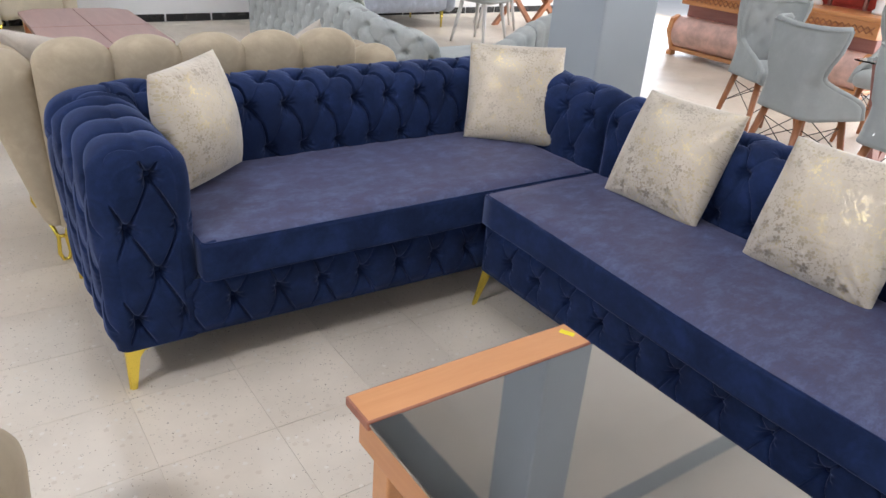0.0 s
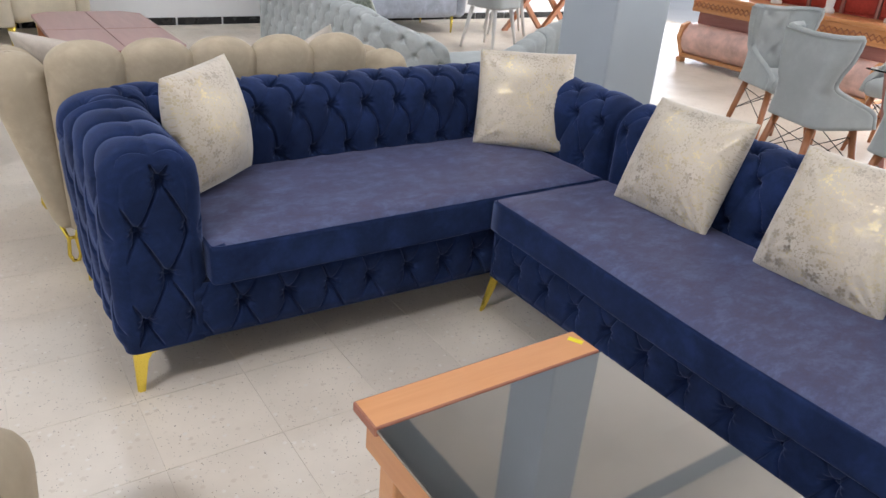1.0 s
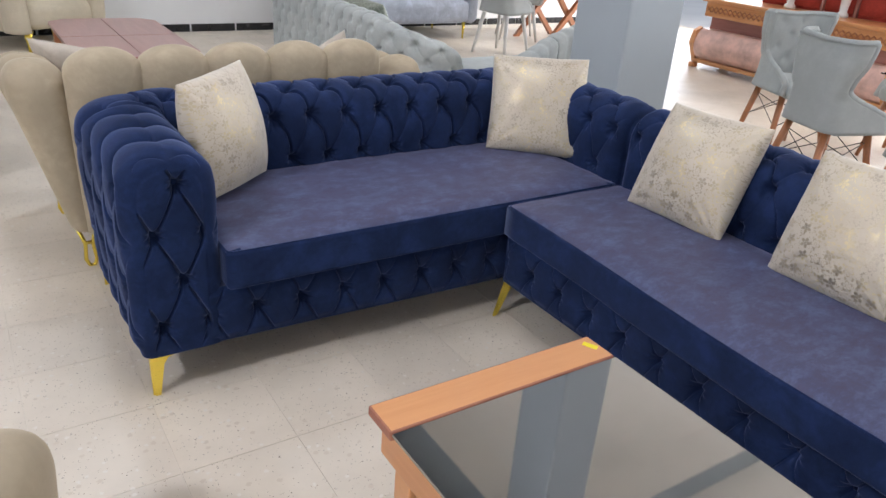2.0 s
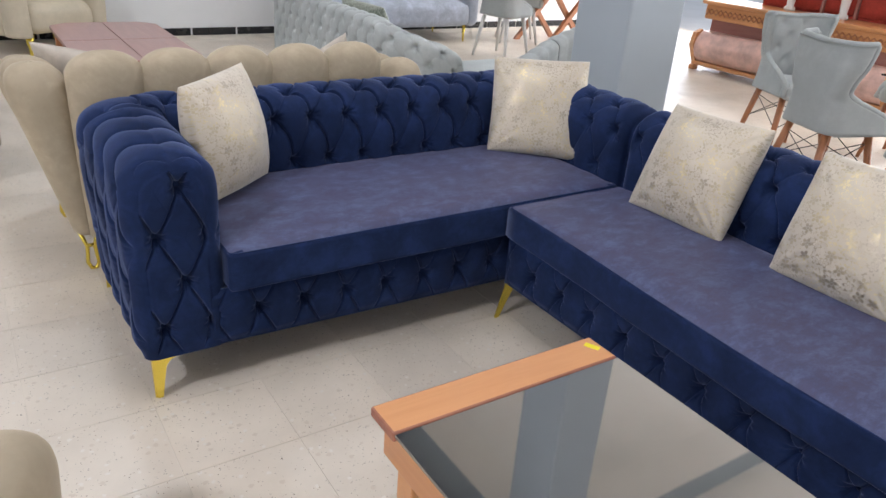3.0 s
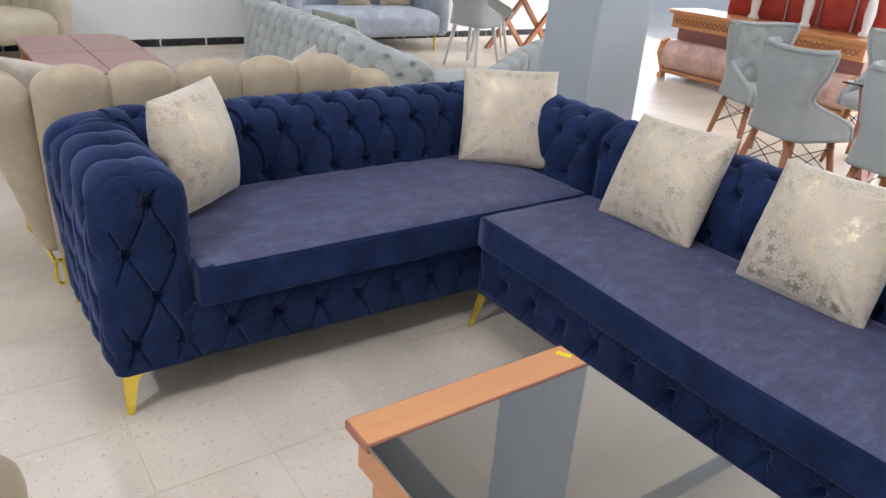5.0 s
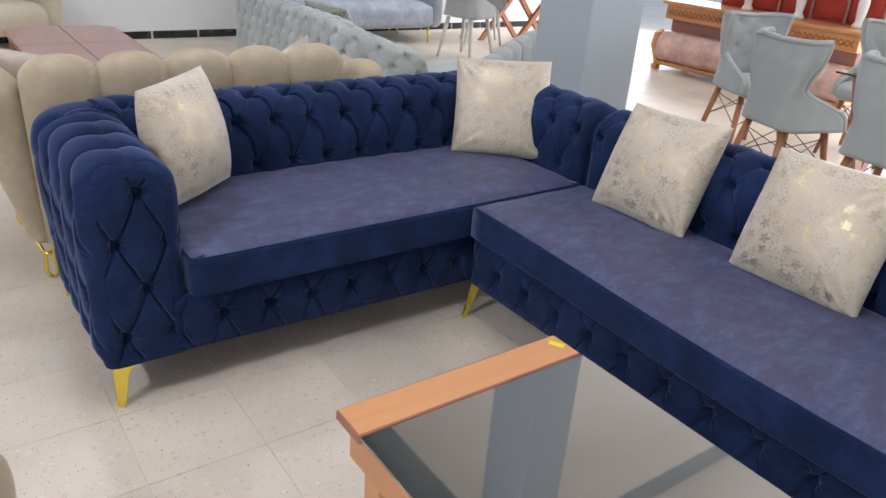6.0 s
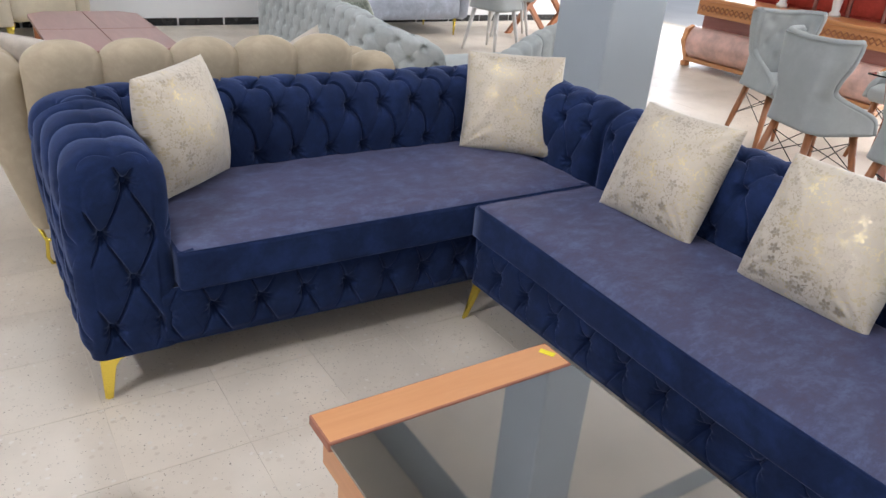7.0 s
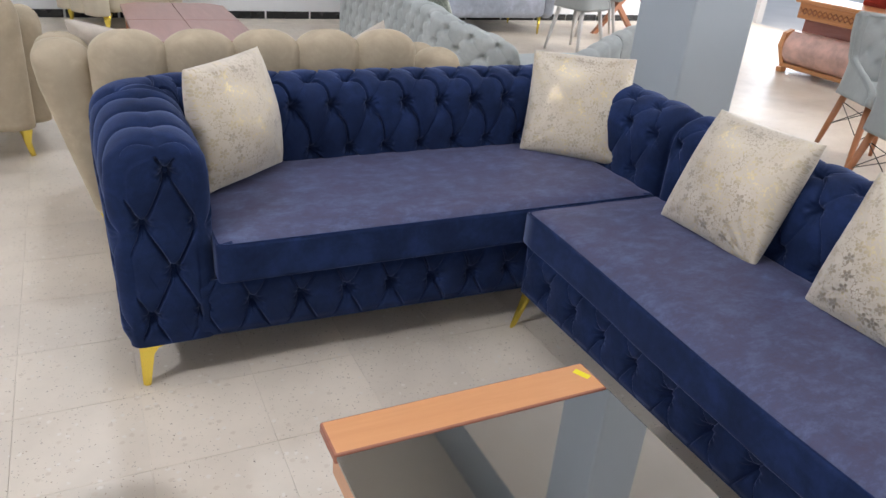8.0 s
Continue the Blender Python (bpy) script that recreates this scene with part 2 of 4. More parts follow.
# ---- mesh helpers ----
def thing(name, label, category, m=None, group="", kind=""):
    ob = new(name)
    ob.empty_display_size = 0.1
    if m is not None:
        ob.matrix_world = m
    return tagged(ob, label, category, group, kind)


def attach(ob, parent):
    if parent is not None:
        ob.parent = parent


def part(name, bm, material, parent, label="", smooth=True):
    me = bpy.data.meshes.new(name)
    bmesh.ops.recalc_face_normals(bm, faces=bm.faces)
    bm.to_mesh(me)
    bm.free()
    me.materials.append(material)
    if smooth:
        me.shade_smooth()
    ob = new(name, me)
    attach(ob, parent)
    return tagged(ob, label)


def part_np(name, verts, faces, material, parent, label="", smooth=True):
    me = bpy.data.meshes.new(name)
    me.from_pydata([tuple(v) for v in verts], [], faces)
    me.materials.append(material)
    if smooth:
        me.shade_smooth()
    ob = new(name, me)
    attach(ob, parent)
    return tagged(ob, label)


def grid_faces(nu, nv, closed_u=False, off=0):
    out = []
    for i in range(nu if closed_u else nu - 1):
        j2 = (i + 1) % nu
        for j in range(nv - 1):
            out.append((off + i * nv + j, off + j2 * nv + j, off + j2 * nv + j + 1, off + i * nv + j + 1))
    return out


def box_bm(x0, x1, y0, y1, z0, z1, bevel=0.0, seg=2, bm=None):
    bm = bm or bmesh.new()
    made = bmesh.ops.create_cube(bm, size=1.0)["verts"]
    for v in made:
        v.co = Vector(((x0 + x1) / 2 + v.co.x * (x1 - x0), (y0 + y1) / 2 + v.co.y * (y1 - y0), (z0 + z1) / 2 + v.co.z * (z1 - z0)))
    if bevel:
        edges = list({e for v in made for e in v.link_edges})
        bmesh.ops.bevel(bm, geom=edges, offset=bevel, segments=seg, profile=0.5, affect="EDGES")
    return bm


def box(name, x0, x1, y0, y1, z0, z1, material, parent=None, bevel=0.0, label="", seg=2):
    return part(name, box_bm(x0, x1, y0, y1, z0, z1, bevel, seg), material, parent, label, smooth=False)


def soft_box(name, sx, sy, sz, r, crown, material, parent, m=None, label="", n=10, sag=0.0, seed=0):
    """A stuffed block: rounded edges, a crowned top, slightly uneven."""
    bm = bmesh.new()
    bmesh.ops.create_cube(bm, size=2.0)
    bmesh.ops.subdivide_edges(bm, edges=bm.edges[:], cuts=n, use_grid_fill=True)
    h = Vector((sx / 2, sy / 2, sz / 2))
    for v in bm.verts:
        c = v.co.copy()
        f = [math.sin(t * math.pi / 2) * 0.35 + t * 0.65 for t in c]
        p = Vector([f[i] * h[i] for i in range(3)])
        core = Vector([max(-(h[i] - r), min(h[i] - r, p[i])) for i in range(3)])
        d = p - core
        if d.length > 1e-6:
            p = core + d.normalized() * r if max(abs(t) for t in c) > 0.999 else p
        k = max(0, 1 - c.x ** 4) * max(0, 1 - c.y ** 4)
        if c.z > 0:
            p.z += crown * k * c.z
        p += noise.noise_vector(p * 6 + Vector((seed, 0, 0))) * sag
        v.co = p
    ob = part(name, bm, material, parent, label)
    if m is not None:
        ob.matrix_local = m
    return ob


def tube_bm(points, radius, seg=8, bm=None, closed=False, taper=None):
    bm = bm or bmesh.new()
    pts = [Vector(p) for p in points]
    rings = []
    for i, p in enumerate(pts):
        a = pts[i - 1] if i or closed else p
        b = pts[(i + 1) % len(pts)] if i < len(pts) - 1 or closed else p
        q = (b - a).normalized().to_track_quat("Z", "Y")
        rad = radius if taper is None else taper[i]
        rings.append([bm.verts.new(p + q @ Vector((rad * math.cos(2 * math.pi * k / seg), rad * math.sin(2 * math.pi * k / seg), 0))) for k in range(seg)])
    for i in range(len(rings) - (0 if closed else 1)):
        r0, r1 = rings[i], rings[(i + 1) % len(rings)]
        for k in range(seg):
            bm.faces.new((r0[k], r0[(k + 1) % seg], r1[(k + 1) % seg], r1[k]))
    if not closed:
        bm.faces.new(rings[0][::-1])
        bm.faces.new(rings[-1])
    return bm


def prism_bm(poly, thick, axis, bm=None, at=0.0):
    """Extrudes a polygon of (a, z) pairs along x (axis 0) or y (axis 1)."""
    bm = bm or bmesh.new()
    sides = []
    for o in (at - thick / 2, at + thick / 2):
        sides.append([bm.verts.new((o, a, z) if axis == 0 else (a, o, z)) for a, z in poly])
    n = len(poly)
    bm.faces.new(sides[0])
    bm.faces.new(sides[1][::-1])
    for i in range(n):
        bm.faces.new((sides[0][i], sides[1][i], sides[1][(i + 1) % n], sides[0][(i + 1) % n]))
    return bm


# ---- tufted upholstery ----
def smooth01(x):
    x = np.clip(x, 0, 1)
    return x * x * (3 - 2 * x)


def tuft(u, v, p, q, depth, pit=0.030, crease=0.0150, warp=0.17, other=0.10, cone=(0.025, 0.034), lip=0.0042, lift=0.0075, bed=0.0020, flip=False):
    """Height of deep buttoning: full diamonds, sharp overlapping pleats along one diagonal, faint folds along the other, pits at the buttons."""
    a, b = (u / p + v / q) / 2, (u / p - v / q) / 2
    na, nb = np.round(a), np.round(b)
    du, dv = p * ((a - na) + (b - nb)), q * ((a - na) - (b - nb))
    r = np.hypot(du, dv)
    a2, b2 = a - warp * np.abs(np.sin(np.pi * b)) ** 1.3, b - 0.1 * warp * np.sin(np.pi * a) ** 2
    fa, fb = a2 - np.round(a2), b2 - np.round(b2)
    sa, sb = 1 - (1 - 2 * np.abs(fa)) ** 2.0, 1 - (1 - 2 * np.abs(fb)) ** 2.0
    k = 2 * p * q / math.hypot(p, q)
    la, lb = fa * k * (-1 if flip else 1), fb * k
    away = 1 - np.exp(-(r / 0.028) ** 2)
    h = depth * (0.30 * (sa * sb) ** 0.5 + 0.78 * (1 - np.exp(-np.hypot(du / cone[0], dv / cone[1]) ** 1.3)) - 0.15)
    fold = lift * np.exp(-np.maximum(la, 0) / 0.020) * smooth01((la + 0.0012) / 0.0024)
    h += fold * away
    h -= 1.15 * crease * np.exp(-np.abs(la / np.where(la < 0, lip, bed)) ** 1.3) * (0.45 + 0.55 * away) + other * crease * np.exp(-(lb / 0.0030) ** 2)
    h -= pit * np.exp(-(r / 0.0165) ** 2)
    h += 0.0026 * np.sin(9 * np.arctan2(dv, du)) * np.exp(-((r - 0.024) / 0.012) ** 2)
    return h


def pleats(u, v, p, q):
    """Height of the buttoning over the top of the arm: soft rolls lying across it, each tucked behind the one before, hollow at the buttons."""
    x = np.minimum(np.abs(v) / q, 1.15)
    s = np.mod(u - p * (2.3 * x - 3.3 * x ** 2), 2 * p) / (2 * p)
    past, left = s * 2 * p, (1 - s) * 2 * p
    tall = 0.008 + 0.011 * np.exp(-(v / 0.055) ** 2) + 0.010 * np.exp(-((np.abs(v) - q) / 0.035) ** 2)
    h = 0.025 - tall + tall * np.sin(np.pi * s) ** 0.75
    h -= 0.019 * np.exp(-(past / 0.0070) ** 1.5) + 0.014 * np.exp(-(left / 0.0026) ** 2)
    du = np.minimum(past, left)
    return h - 0.010 * np.exp(-(du / 0.024) ** 2 - (v / 0.030) ** 2)


def roll(v, w, top):
    """Cross-section of the rolled back: offset from its middle line, height, and the two parts of the normal."""
    zc, quarter = top - w, w * math.pi / 2
    ang = np.clip(v / w, -math.pi / 2, math.pi / 2)
    over = np.maximum(np.abs(v) - quarter, 0)
    return w * np.sin(ang), zc + w * np.maximum(np.cos(ang), 0) ** 0.7 - over, np.sin(ang), np.cos(ang)


def plan_line(pts, radius, step):
    """Points and left-hand normals along a plan polyline with rounded corners."""
    out, last = [], Vector(pts[0])
    P = [Vector(p) for p in pts]
    for i in range(1, len(P)):
        d = (P[i] - P[i - 1]).normalized()
        end = P[i] if i == len(P) - 1 else P[i] - d * radius
        n = max(2, int((end - last).length / step))
        out += [(last + (end - last) * k / n, d) for k in range(n if i < len(P) - 1 else n + 1)]
        last = end
        if i < len(P) - 1:
            e = (P[i + 1] - P[i]).normalized()
            c = end + e * radius
            m = max(4, int(radius * 1.57 / step * 1.6))
            for k in range(m):
                t = math.pi / 2 * k / m
                out.append((c - e * radius * math.cos(t) + d * radius * math.sin(t), (d * math.cos(t) + e * math.sin(t)).normalized()))
            last = c + d * radius
    pos = np.array([[p.x, p.y] for p, _ in out])
    dirs = np.array([[d.x, d.y] for _, d in out])
    nrm = np.stack([-dirs[:, 1], dirs[:, 0]], 1)
    u = np.concatenate([[0], np.cumsum(np.hypot(*np.diff(pos, axis=0).T))])
    return pos, nrm, dirs, u


W, TOP, PQ = 0.114, 0.778, (0.0746, 0.156)


def tufted_roll(name, pts, zin, zout, material, parent, u0=0.0, cap_start=False, cap_end=False, radius=0.14, step=0.0035, w=W, top=TOP, pq=PQ, depth=0.025, slope=None, label="", cap_shift=(0.115, 0.40), flute=0.0, mirror=-1, flush=0.0, both=False, row=0.0, shape=None, square=0.0, flare=(0.0, 0.0), shift=0.0, pleated=False):
    """A rolled, deep-buttoned back or arm along a plan line; its outside lies to the left of the line."""
    pos, nrm, dirs, u = plan_line(pts, radius, step)
    L = u[-1]
    quarter = w * math.pi / 2
    vin, vout = quarter + top - w - zin, quarter + top - w - zout
    edge_v = vout if both else min(vout, 0.09)
    v = np.concatenate([np.arange(-vin, edge_v, step), np.linspace(edge_v, vout, 2 if both else max(2, int((vout - edge_v) / 0.008)))])
    tops = np.full(len(u), top) if slope is None else slope(u)
    R = 0.036 if flush else 0.04
    U, V = np.meshgrid(u, v, indexing="ij")
    near = np.abs(V + row) * pq[1] / (pq[1] - row)
    across = np.where(np.abs(V) > pq[1], np.abs(V), np.minimum(near, pq[1])) if row else np.abs(V)
    disp = tuft(U + u0, mirror * (across + shift), *pq, depth, **(shape or {})) if not flute else 0.016 * np.abs(np.sin(np.pi * U / flute)) ** 0.5
    if pleated:
        side = smooth01((np.abs(V) / pq[1] - 0.86) / 0.22)
        disp = disp * side + pleats(U + u0, V, *pq) * (1 - side)
    edge = np.ones_like(U)
    if cap_start:
        edge = np.minimum(edge, smooth01((U - 0.0) / 0.05))
    if cap_end:
        edge = np.minimum(edge, smooth01((L - U) / 0.05))
    if not cap_start:
        edge = np.minimum(edge, 0.25 + 0.75 * smooth01(U / 0.03))
    if not cap_end:
        edge = np.minimum(edge, 0.25 + 0.75 * smooth01((L - U) / 0.03))
    flat = 0.5 * depth
    disp = disp * edge + flat * (1 - edge)
    low = smooth01((V.max() - V) / 0.05)
    disp = disp * low + 0.006 * (1 - low)
    if cap_start or cap_end:
        inset = np.zeros_like(u)
        if cap_start:
            k = np.clip((R - u) / R, 0, 1)
            inset = np.maximum(inset, R * (1 - np.sqrt(np.maximum(0, 1 - k * k))))
        if cap_end:
            k = np.clip((u - (L - R)) / R, 0, 1)
            inset = np.maximum(inset, R * (1 - np.sqrt(np.maximum(0, 1 - k * k))))
        disp = disp - inset[:, None]
    d, z, nd, nz = roll(v, w, top)
    off = d[None, :] + disp * nd[None, :]
    hz = z[None, :] + disp * nz[None, :]
    outer = smooth01(v / 0.13)[None, :]
    off = off + square * ((2 * np.abs(dirs[:, 0] * dirs[:, 1])) ** 1.5)[:, None] * outer
    off = off + (flare[0] + (flare[1] - flare[0]) * u / L)[:, None] * outer * smooth01((hz - 0.20) / 0.40)
    if slope is not None:
        hz = zout + (hz - zout) * ((tops - zout) / (top - zout))[:, None]
    X = pos[:, 0:1] + nrm[:, 0:1] * off
    Y = pos[:, 1:2] + nrm[:, 1:2] * off
    verts = np.stack([X, Y, hz], 2).reshape(-1, 3)
    faces = grid_faces(len(u), len(v))
    ob = part_np(name, verts, faces, material, parent, label)
    caps = []
    for on, i, sgn in ((cap_start, 0, -1), (cap_end, len(u) - 1, 1)):
        if not on:
            continue
        o2, h2 = off[i], hz[i]
        nw = 48
        zc = top - w
        tt = np.linspace(0, 1, nw)[None, :]
        medz = np.minimum(h2, zc)[:, None]
        oo = o2[:, None] * (1 - tt)
        hh = h2[:, None] * (1 - tt) + medz * tt
        side = -sgn
        rim = smooth01(tt * np.ones_like(oo) * 8.0)
        cu = 0.095 - oo * side - cap_shift[0]
        rim = rim * smooth01((hh - zout) / 0.045)
        dd = (tuft(cu, hh - cap_shift[1], 0.073, 0.15, 0.022, pit=0.036, crease=0.0155, warp=0.02, other=0.75) - flush) * rim
        bx = pos[i, 0] + nrm[i, 0] * oo + dirs[i, 0] * sgn * dd
        by = pos[i, 1] + nrm[i, 1] * oo + dirs[i, 1] * sgn * dd
        cv = np.stack([bx, by, hh], 2).reshape(-1, 3)
        caps.append(part_np("arm_front", cv, grid_faces(len(v), nw), material, parent))
    return ob, caps


def button_mesh(material):
    bm = bmesh.new()
    bmesh.ops.create_uvsphere(bm, u_segments=10, v_segments=6, radius=0.0105)
    for vv in bm.verts:
        vv.co.z *= 0.5
    me = bpy.data.meshes.new("button")
    bm.to_mesh(me)
    bm.free()
    me.materials.append(material)
    me.shade_smooth()
    return me


BUTTON = button_mesh(M_BLUE)


def button(at, normal, parent):
    ob = new("button", BUTTON)
    attach(ob, parent)
    ob.matrix_local = Matrix.Translation(at) @ Vector(normal).to_track_quat("Z", "Y").to_matrix().to_4x4()
    return ob


def tufted_rail(name, length, z0, z1, u0, material, parent, m, depth=0.022):
    """Front panel below the seat: runs along local x, faces local -y."""
    step = 0.0024
    u = np.linspace(0, length, max(8, int(length / step)))
    v = np.linspace(z0, z1, int((z1 - z0) / step))
    U, V = np.meshgrid(u, v, indexing="ij")
    disp = tuft(U + u0, V - 0.262, 0.0765, 0.15, depth, pit=0.036, crease=0.013, warp=0.03, other=0.6)
    rim = np.minimum(smooth01((V - z0) / 0.035), smooth01((z1 - V) / 0.03))
    rim = np.minimum(rim, np.minimum(smooth01(U / 0.03), smooth01((length - U) / 0.03)))
    disp = disp * rim + 0.006 * (1 - rim)
    verts = np.stack([U, -disp, V], 2).reshape(-1, 3)
    n, k = len(u), len(v)
    faces = [f[::-1] for f in grid_faces(n, k)]
    back = verts.copy()
    back[:, 1] = 0.1
    faces += [tuple(i + n * k for i in f[::-1]) for f in faces]
    for i in range(n - 1):
        for j in (0, k - 1):
            faces.append((i * k + j, (i + 1) * k + j, (i + 1) * k + j + n * k, i * k + j + n * k))
    for j in range(k - 1):
        for i in (0, n - 1):
            faces.append((i * k + j, i * k + j + 1, i * k + j + 1 + n * k, i * k + j + n * k))
    ob = part_np(name, np.concatenate([verts, back]), faces, material, parent)
    ob.matrix_local = m
    x = (-u0) % 0.153
    while x < length:
        if 0.02 < x < length - 0.02:
            button(m @ Vector((x, 0.031, 0.262)), m.to_3x3() @ Vector((0, -1, 0)), parent)
        x += 0.153
    return ob


def blade_leg(name, parent, at, sx, sy, h=0.163, splay=0.0):
    """Bright brass corner foot: two tapered blades with a swept top plate."""
    prof = [(0.0, 0.0), (0.017, 0.0), (0.034, h - 0.050), (0.048, h - 0.028), (0.125, h - 0.004), (0.125, h), (-0.006, h)]
    bm = prism_bm([(a * sx, z) for a, z in prof], 0.012, 1)
    prism_bm([(a * sy * 0.6, z) for a, z in prof], 0.010, 0, bm)
    for v in bm.verts:
        v.co.x -= sx * splay * (1 - v.co.z / h)
    bmesh.ops.bevel(bm, geom=bm.edges[:], offset=0.0015, segments=1, affect="EDGES")
    ob = part(name, bm, M_GOLD, parent, "polished brass blade leg", smooth=False)
    ob.location = at
    return ob


def seat_pad(parent, x0, x1, y0, y1, z0, z1, seed, bow=None):
    ob = soft_box("seat_cushion", x1 - x0, y1 - y0, z1 - z0, 0.016, 0.022, M_SEAT_LIT, parent, pose((x0 + x1) / 2, (y0 + y1) / 2, (z0 + z1) / 2), "smooth navy velvet seat pad with piped edge", 22, 0.003, seed)
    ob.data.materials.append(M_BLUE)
    # one cloth all round: the top's lighter colour paints in the overhead light
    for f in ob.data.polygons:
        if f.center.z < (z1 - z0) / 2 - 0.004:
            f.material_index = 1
    if bow:
        for v in ob.data.vertices:
            v.co.x += bow((x0 + x1) / 2 + v.co.x, (y0 + y1) / 2 + v.co.y)
    pts = []
    e = 0.006
    for cx, cy, a0 in ((x1 - 0.03, y1 - 0.03, 0), (x0 + 0.03, y1 - 0.03, 90), (x0 + 0.03, y0 + 0.03, 180), (x1 - 0.03, y0 + 0.03, 270)):
        for k in range(5):
            a = radians(a0 + 22.5 * k)
            pts.append((cx + (0.03 - e) * math.cos(a), cy + (0.03 - e) * math.sin(a), z1 - 0.0045))
    full = []
    for i, p in enumerate(pts):
        q = pts[(i + 1) % len(pts)]
        n = max(1, int((Vector(q) - Vector(p)).length / 0.08))
        full += [tuple(Vector(p).lerp(Vector(q), k / n)) for k in range(n)]
    if bow:
        full = [(x + bow(x, y), y, z) for x, y, z in full]
    pp = part("piping", tube_bm(full, 0.0028, 6, closed=True), M_BLUE, ob)
    pp.matrix_local = pose(-(x0 + x1) / 2, -(y0 + y1) / 2, -(z0 + z1) / 2)
    return ob


# ---- the blue corner sofa ----
def corner_section():
    s = thing("corner_sofa_section", "navy blue velvet corner sofa section with deep buttoned arm and back", "sofa", group="navy corner sofa")
    cx, cy, rx = 0.095, 0.655, 1.945
    tufted_roll("arm", [(cx, -0.048), (cx, 0.50)], 0.160, 0.160, M_BLUE, s, u0=-0.0018, cap_start=True, flush=0.015, both=True, step=0.0019, depth=0.027, shape=dict(cone=(0.022, 0.050), warp=0.21, crease=0.0150), pleated=True, flare=(0.004, 0.018), mirror=1, label="deep buttoned velvet arm")
    tufted_roll("backrest", [(cx, 0.50), (cx, cy), (rx, cy), (rx, 0.50)], 0.42, 0.160, M_BLUE, s, u0=0.058, step=0.0020, row=0.045, square=0.028, flare=(0.018, 0.018), label="deep buttoned velvet backrest")
    tufted_roll("side_backrest", [(rx, 0.50), (rx, -0.075)], 0.42, 0.160, M_BLUE, s, u0=0.0, step=0.0023, row=0.045, flare=(0.018, 0.0), cap_end=True, radius=0.1)
    tufted_rail("front_rail", 1.20, 0.161, 0.356, 0.0 - (0.331 - 0.150), M_BLUE, s, pose(0.150, -0.034, 0, 0, 1.0, 0))
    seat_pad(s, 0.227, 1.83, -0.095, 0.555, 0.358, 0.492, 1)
    box("base", 0.02, 2.0, -0.0, 0.74, 0.20, 0.36, M_BLUE, s)
    for at, sx, sy in (((0.0, -0.012, 0), 1, 1), ((0.0, 0.805, 0), 1, -1), ((2.02, 0.79, 0), -1, -1)):
        blade_leg("leg", s, at, sx, sy)
    # buttons of the back, the arm's top and the front of the arm
    for i in range(-2, 9):
        button((0.677 + 0.149 * i, cy - 0.034, TOP - 0.036), (0, -0.35, 1), s)
        button((0.677 + 0.149 * i, cy - W + 0.032, 0.526), (0, -1, 0), s)
        button((0.6025 + 0.149 * i, cy - W + 0.032, 0.682), (0, -1, 0), s)
    for i in range(3):
        button((cx, 0.103 + 0.149 * i, TOP - 0.030), (0, 0, 1), s)
        button((cx - W + 0.030, 0.028 + 0.149 * i, 0.68), (-1, 0, 0), s)
        button((cx - W + 0.030, 0.103 + 0.149 * i, 0.52), (-1, 0, 0), s)
        button((cx - W + 0.030, 0.028 + 0.149 * i, 0.37), (-1, 0, 0), s)
    for bx, bz in ((0.042, 0.25), (0.186, 0.25), (0.115, 0.40), (0.042, 0.55), (0.186, 0.55), (0.115, 0.70)):
        button((bx, -0.002, bz), (0, -1, 0), s)
    return s


def long_section():
    s = thing("long_sofa_section", "long navy blue velvet sofa section with buttoned back and smooth seat", "sofa", group="navy corner sofa")
    rx, y1, y0 = 1.945, -0.105, -2.55
    tufted_roll("backrest", [(rx, y1), (rx, y0)], 0.42, 0.19, M_BLUE, s, u0=0.03, row=0.045, cap_start=True, cap_end=True, label="deep buttoned velvet backrest")
    tufted_rail("front_rail", y1 - y0, 0.170, 0.360, 0.0, M_BLUE, s, pose(1.284, y1, 0, 0, 0, -90))
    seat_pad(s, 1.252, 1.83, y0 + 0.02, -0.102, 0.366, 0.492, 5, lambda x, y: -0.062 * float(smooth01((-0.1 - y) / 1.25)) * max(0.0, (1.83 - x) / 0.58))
    box("base", 1.36, 2.0, y0 + 0.03, y1 - 0.02, 0.20, 0.36, M_BLUE, s)
    for at, sx, sy in (((1.325, -0.075, 0), 1, -1), ((1.325, y0 + 0.1, 0), 1, 1), ((2.0, y0 + 0.1, 0), -1, 1)):
        blade_leg("leg", s, at, sx, sy, splay=0.05)
    return s


corner_section()
long_section()


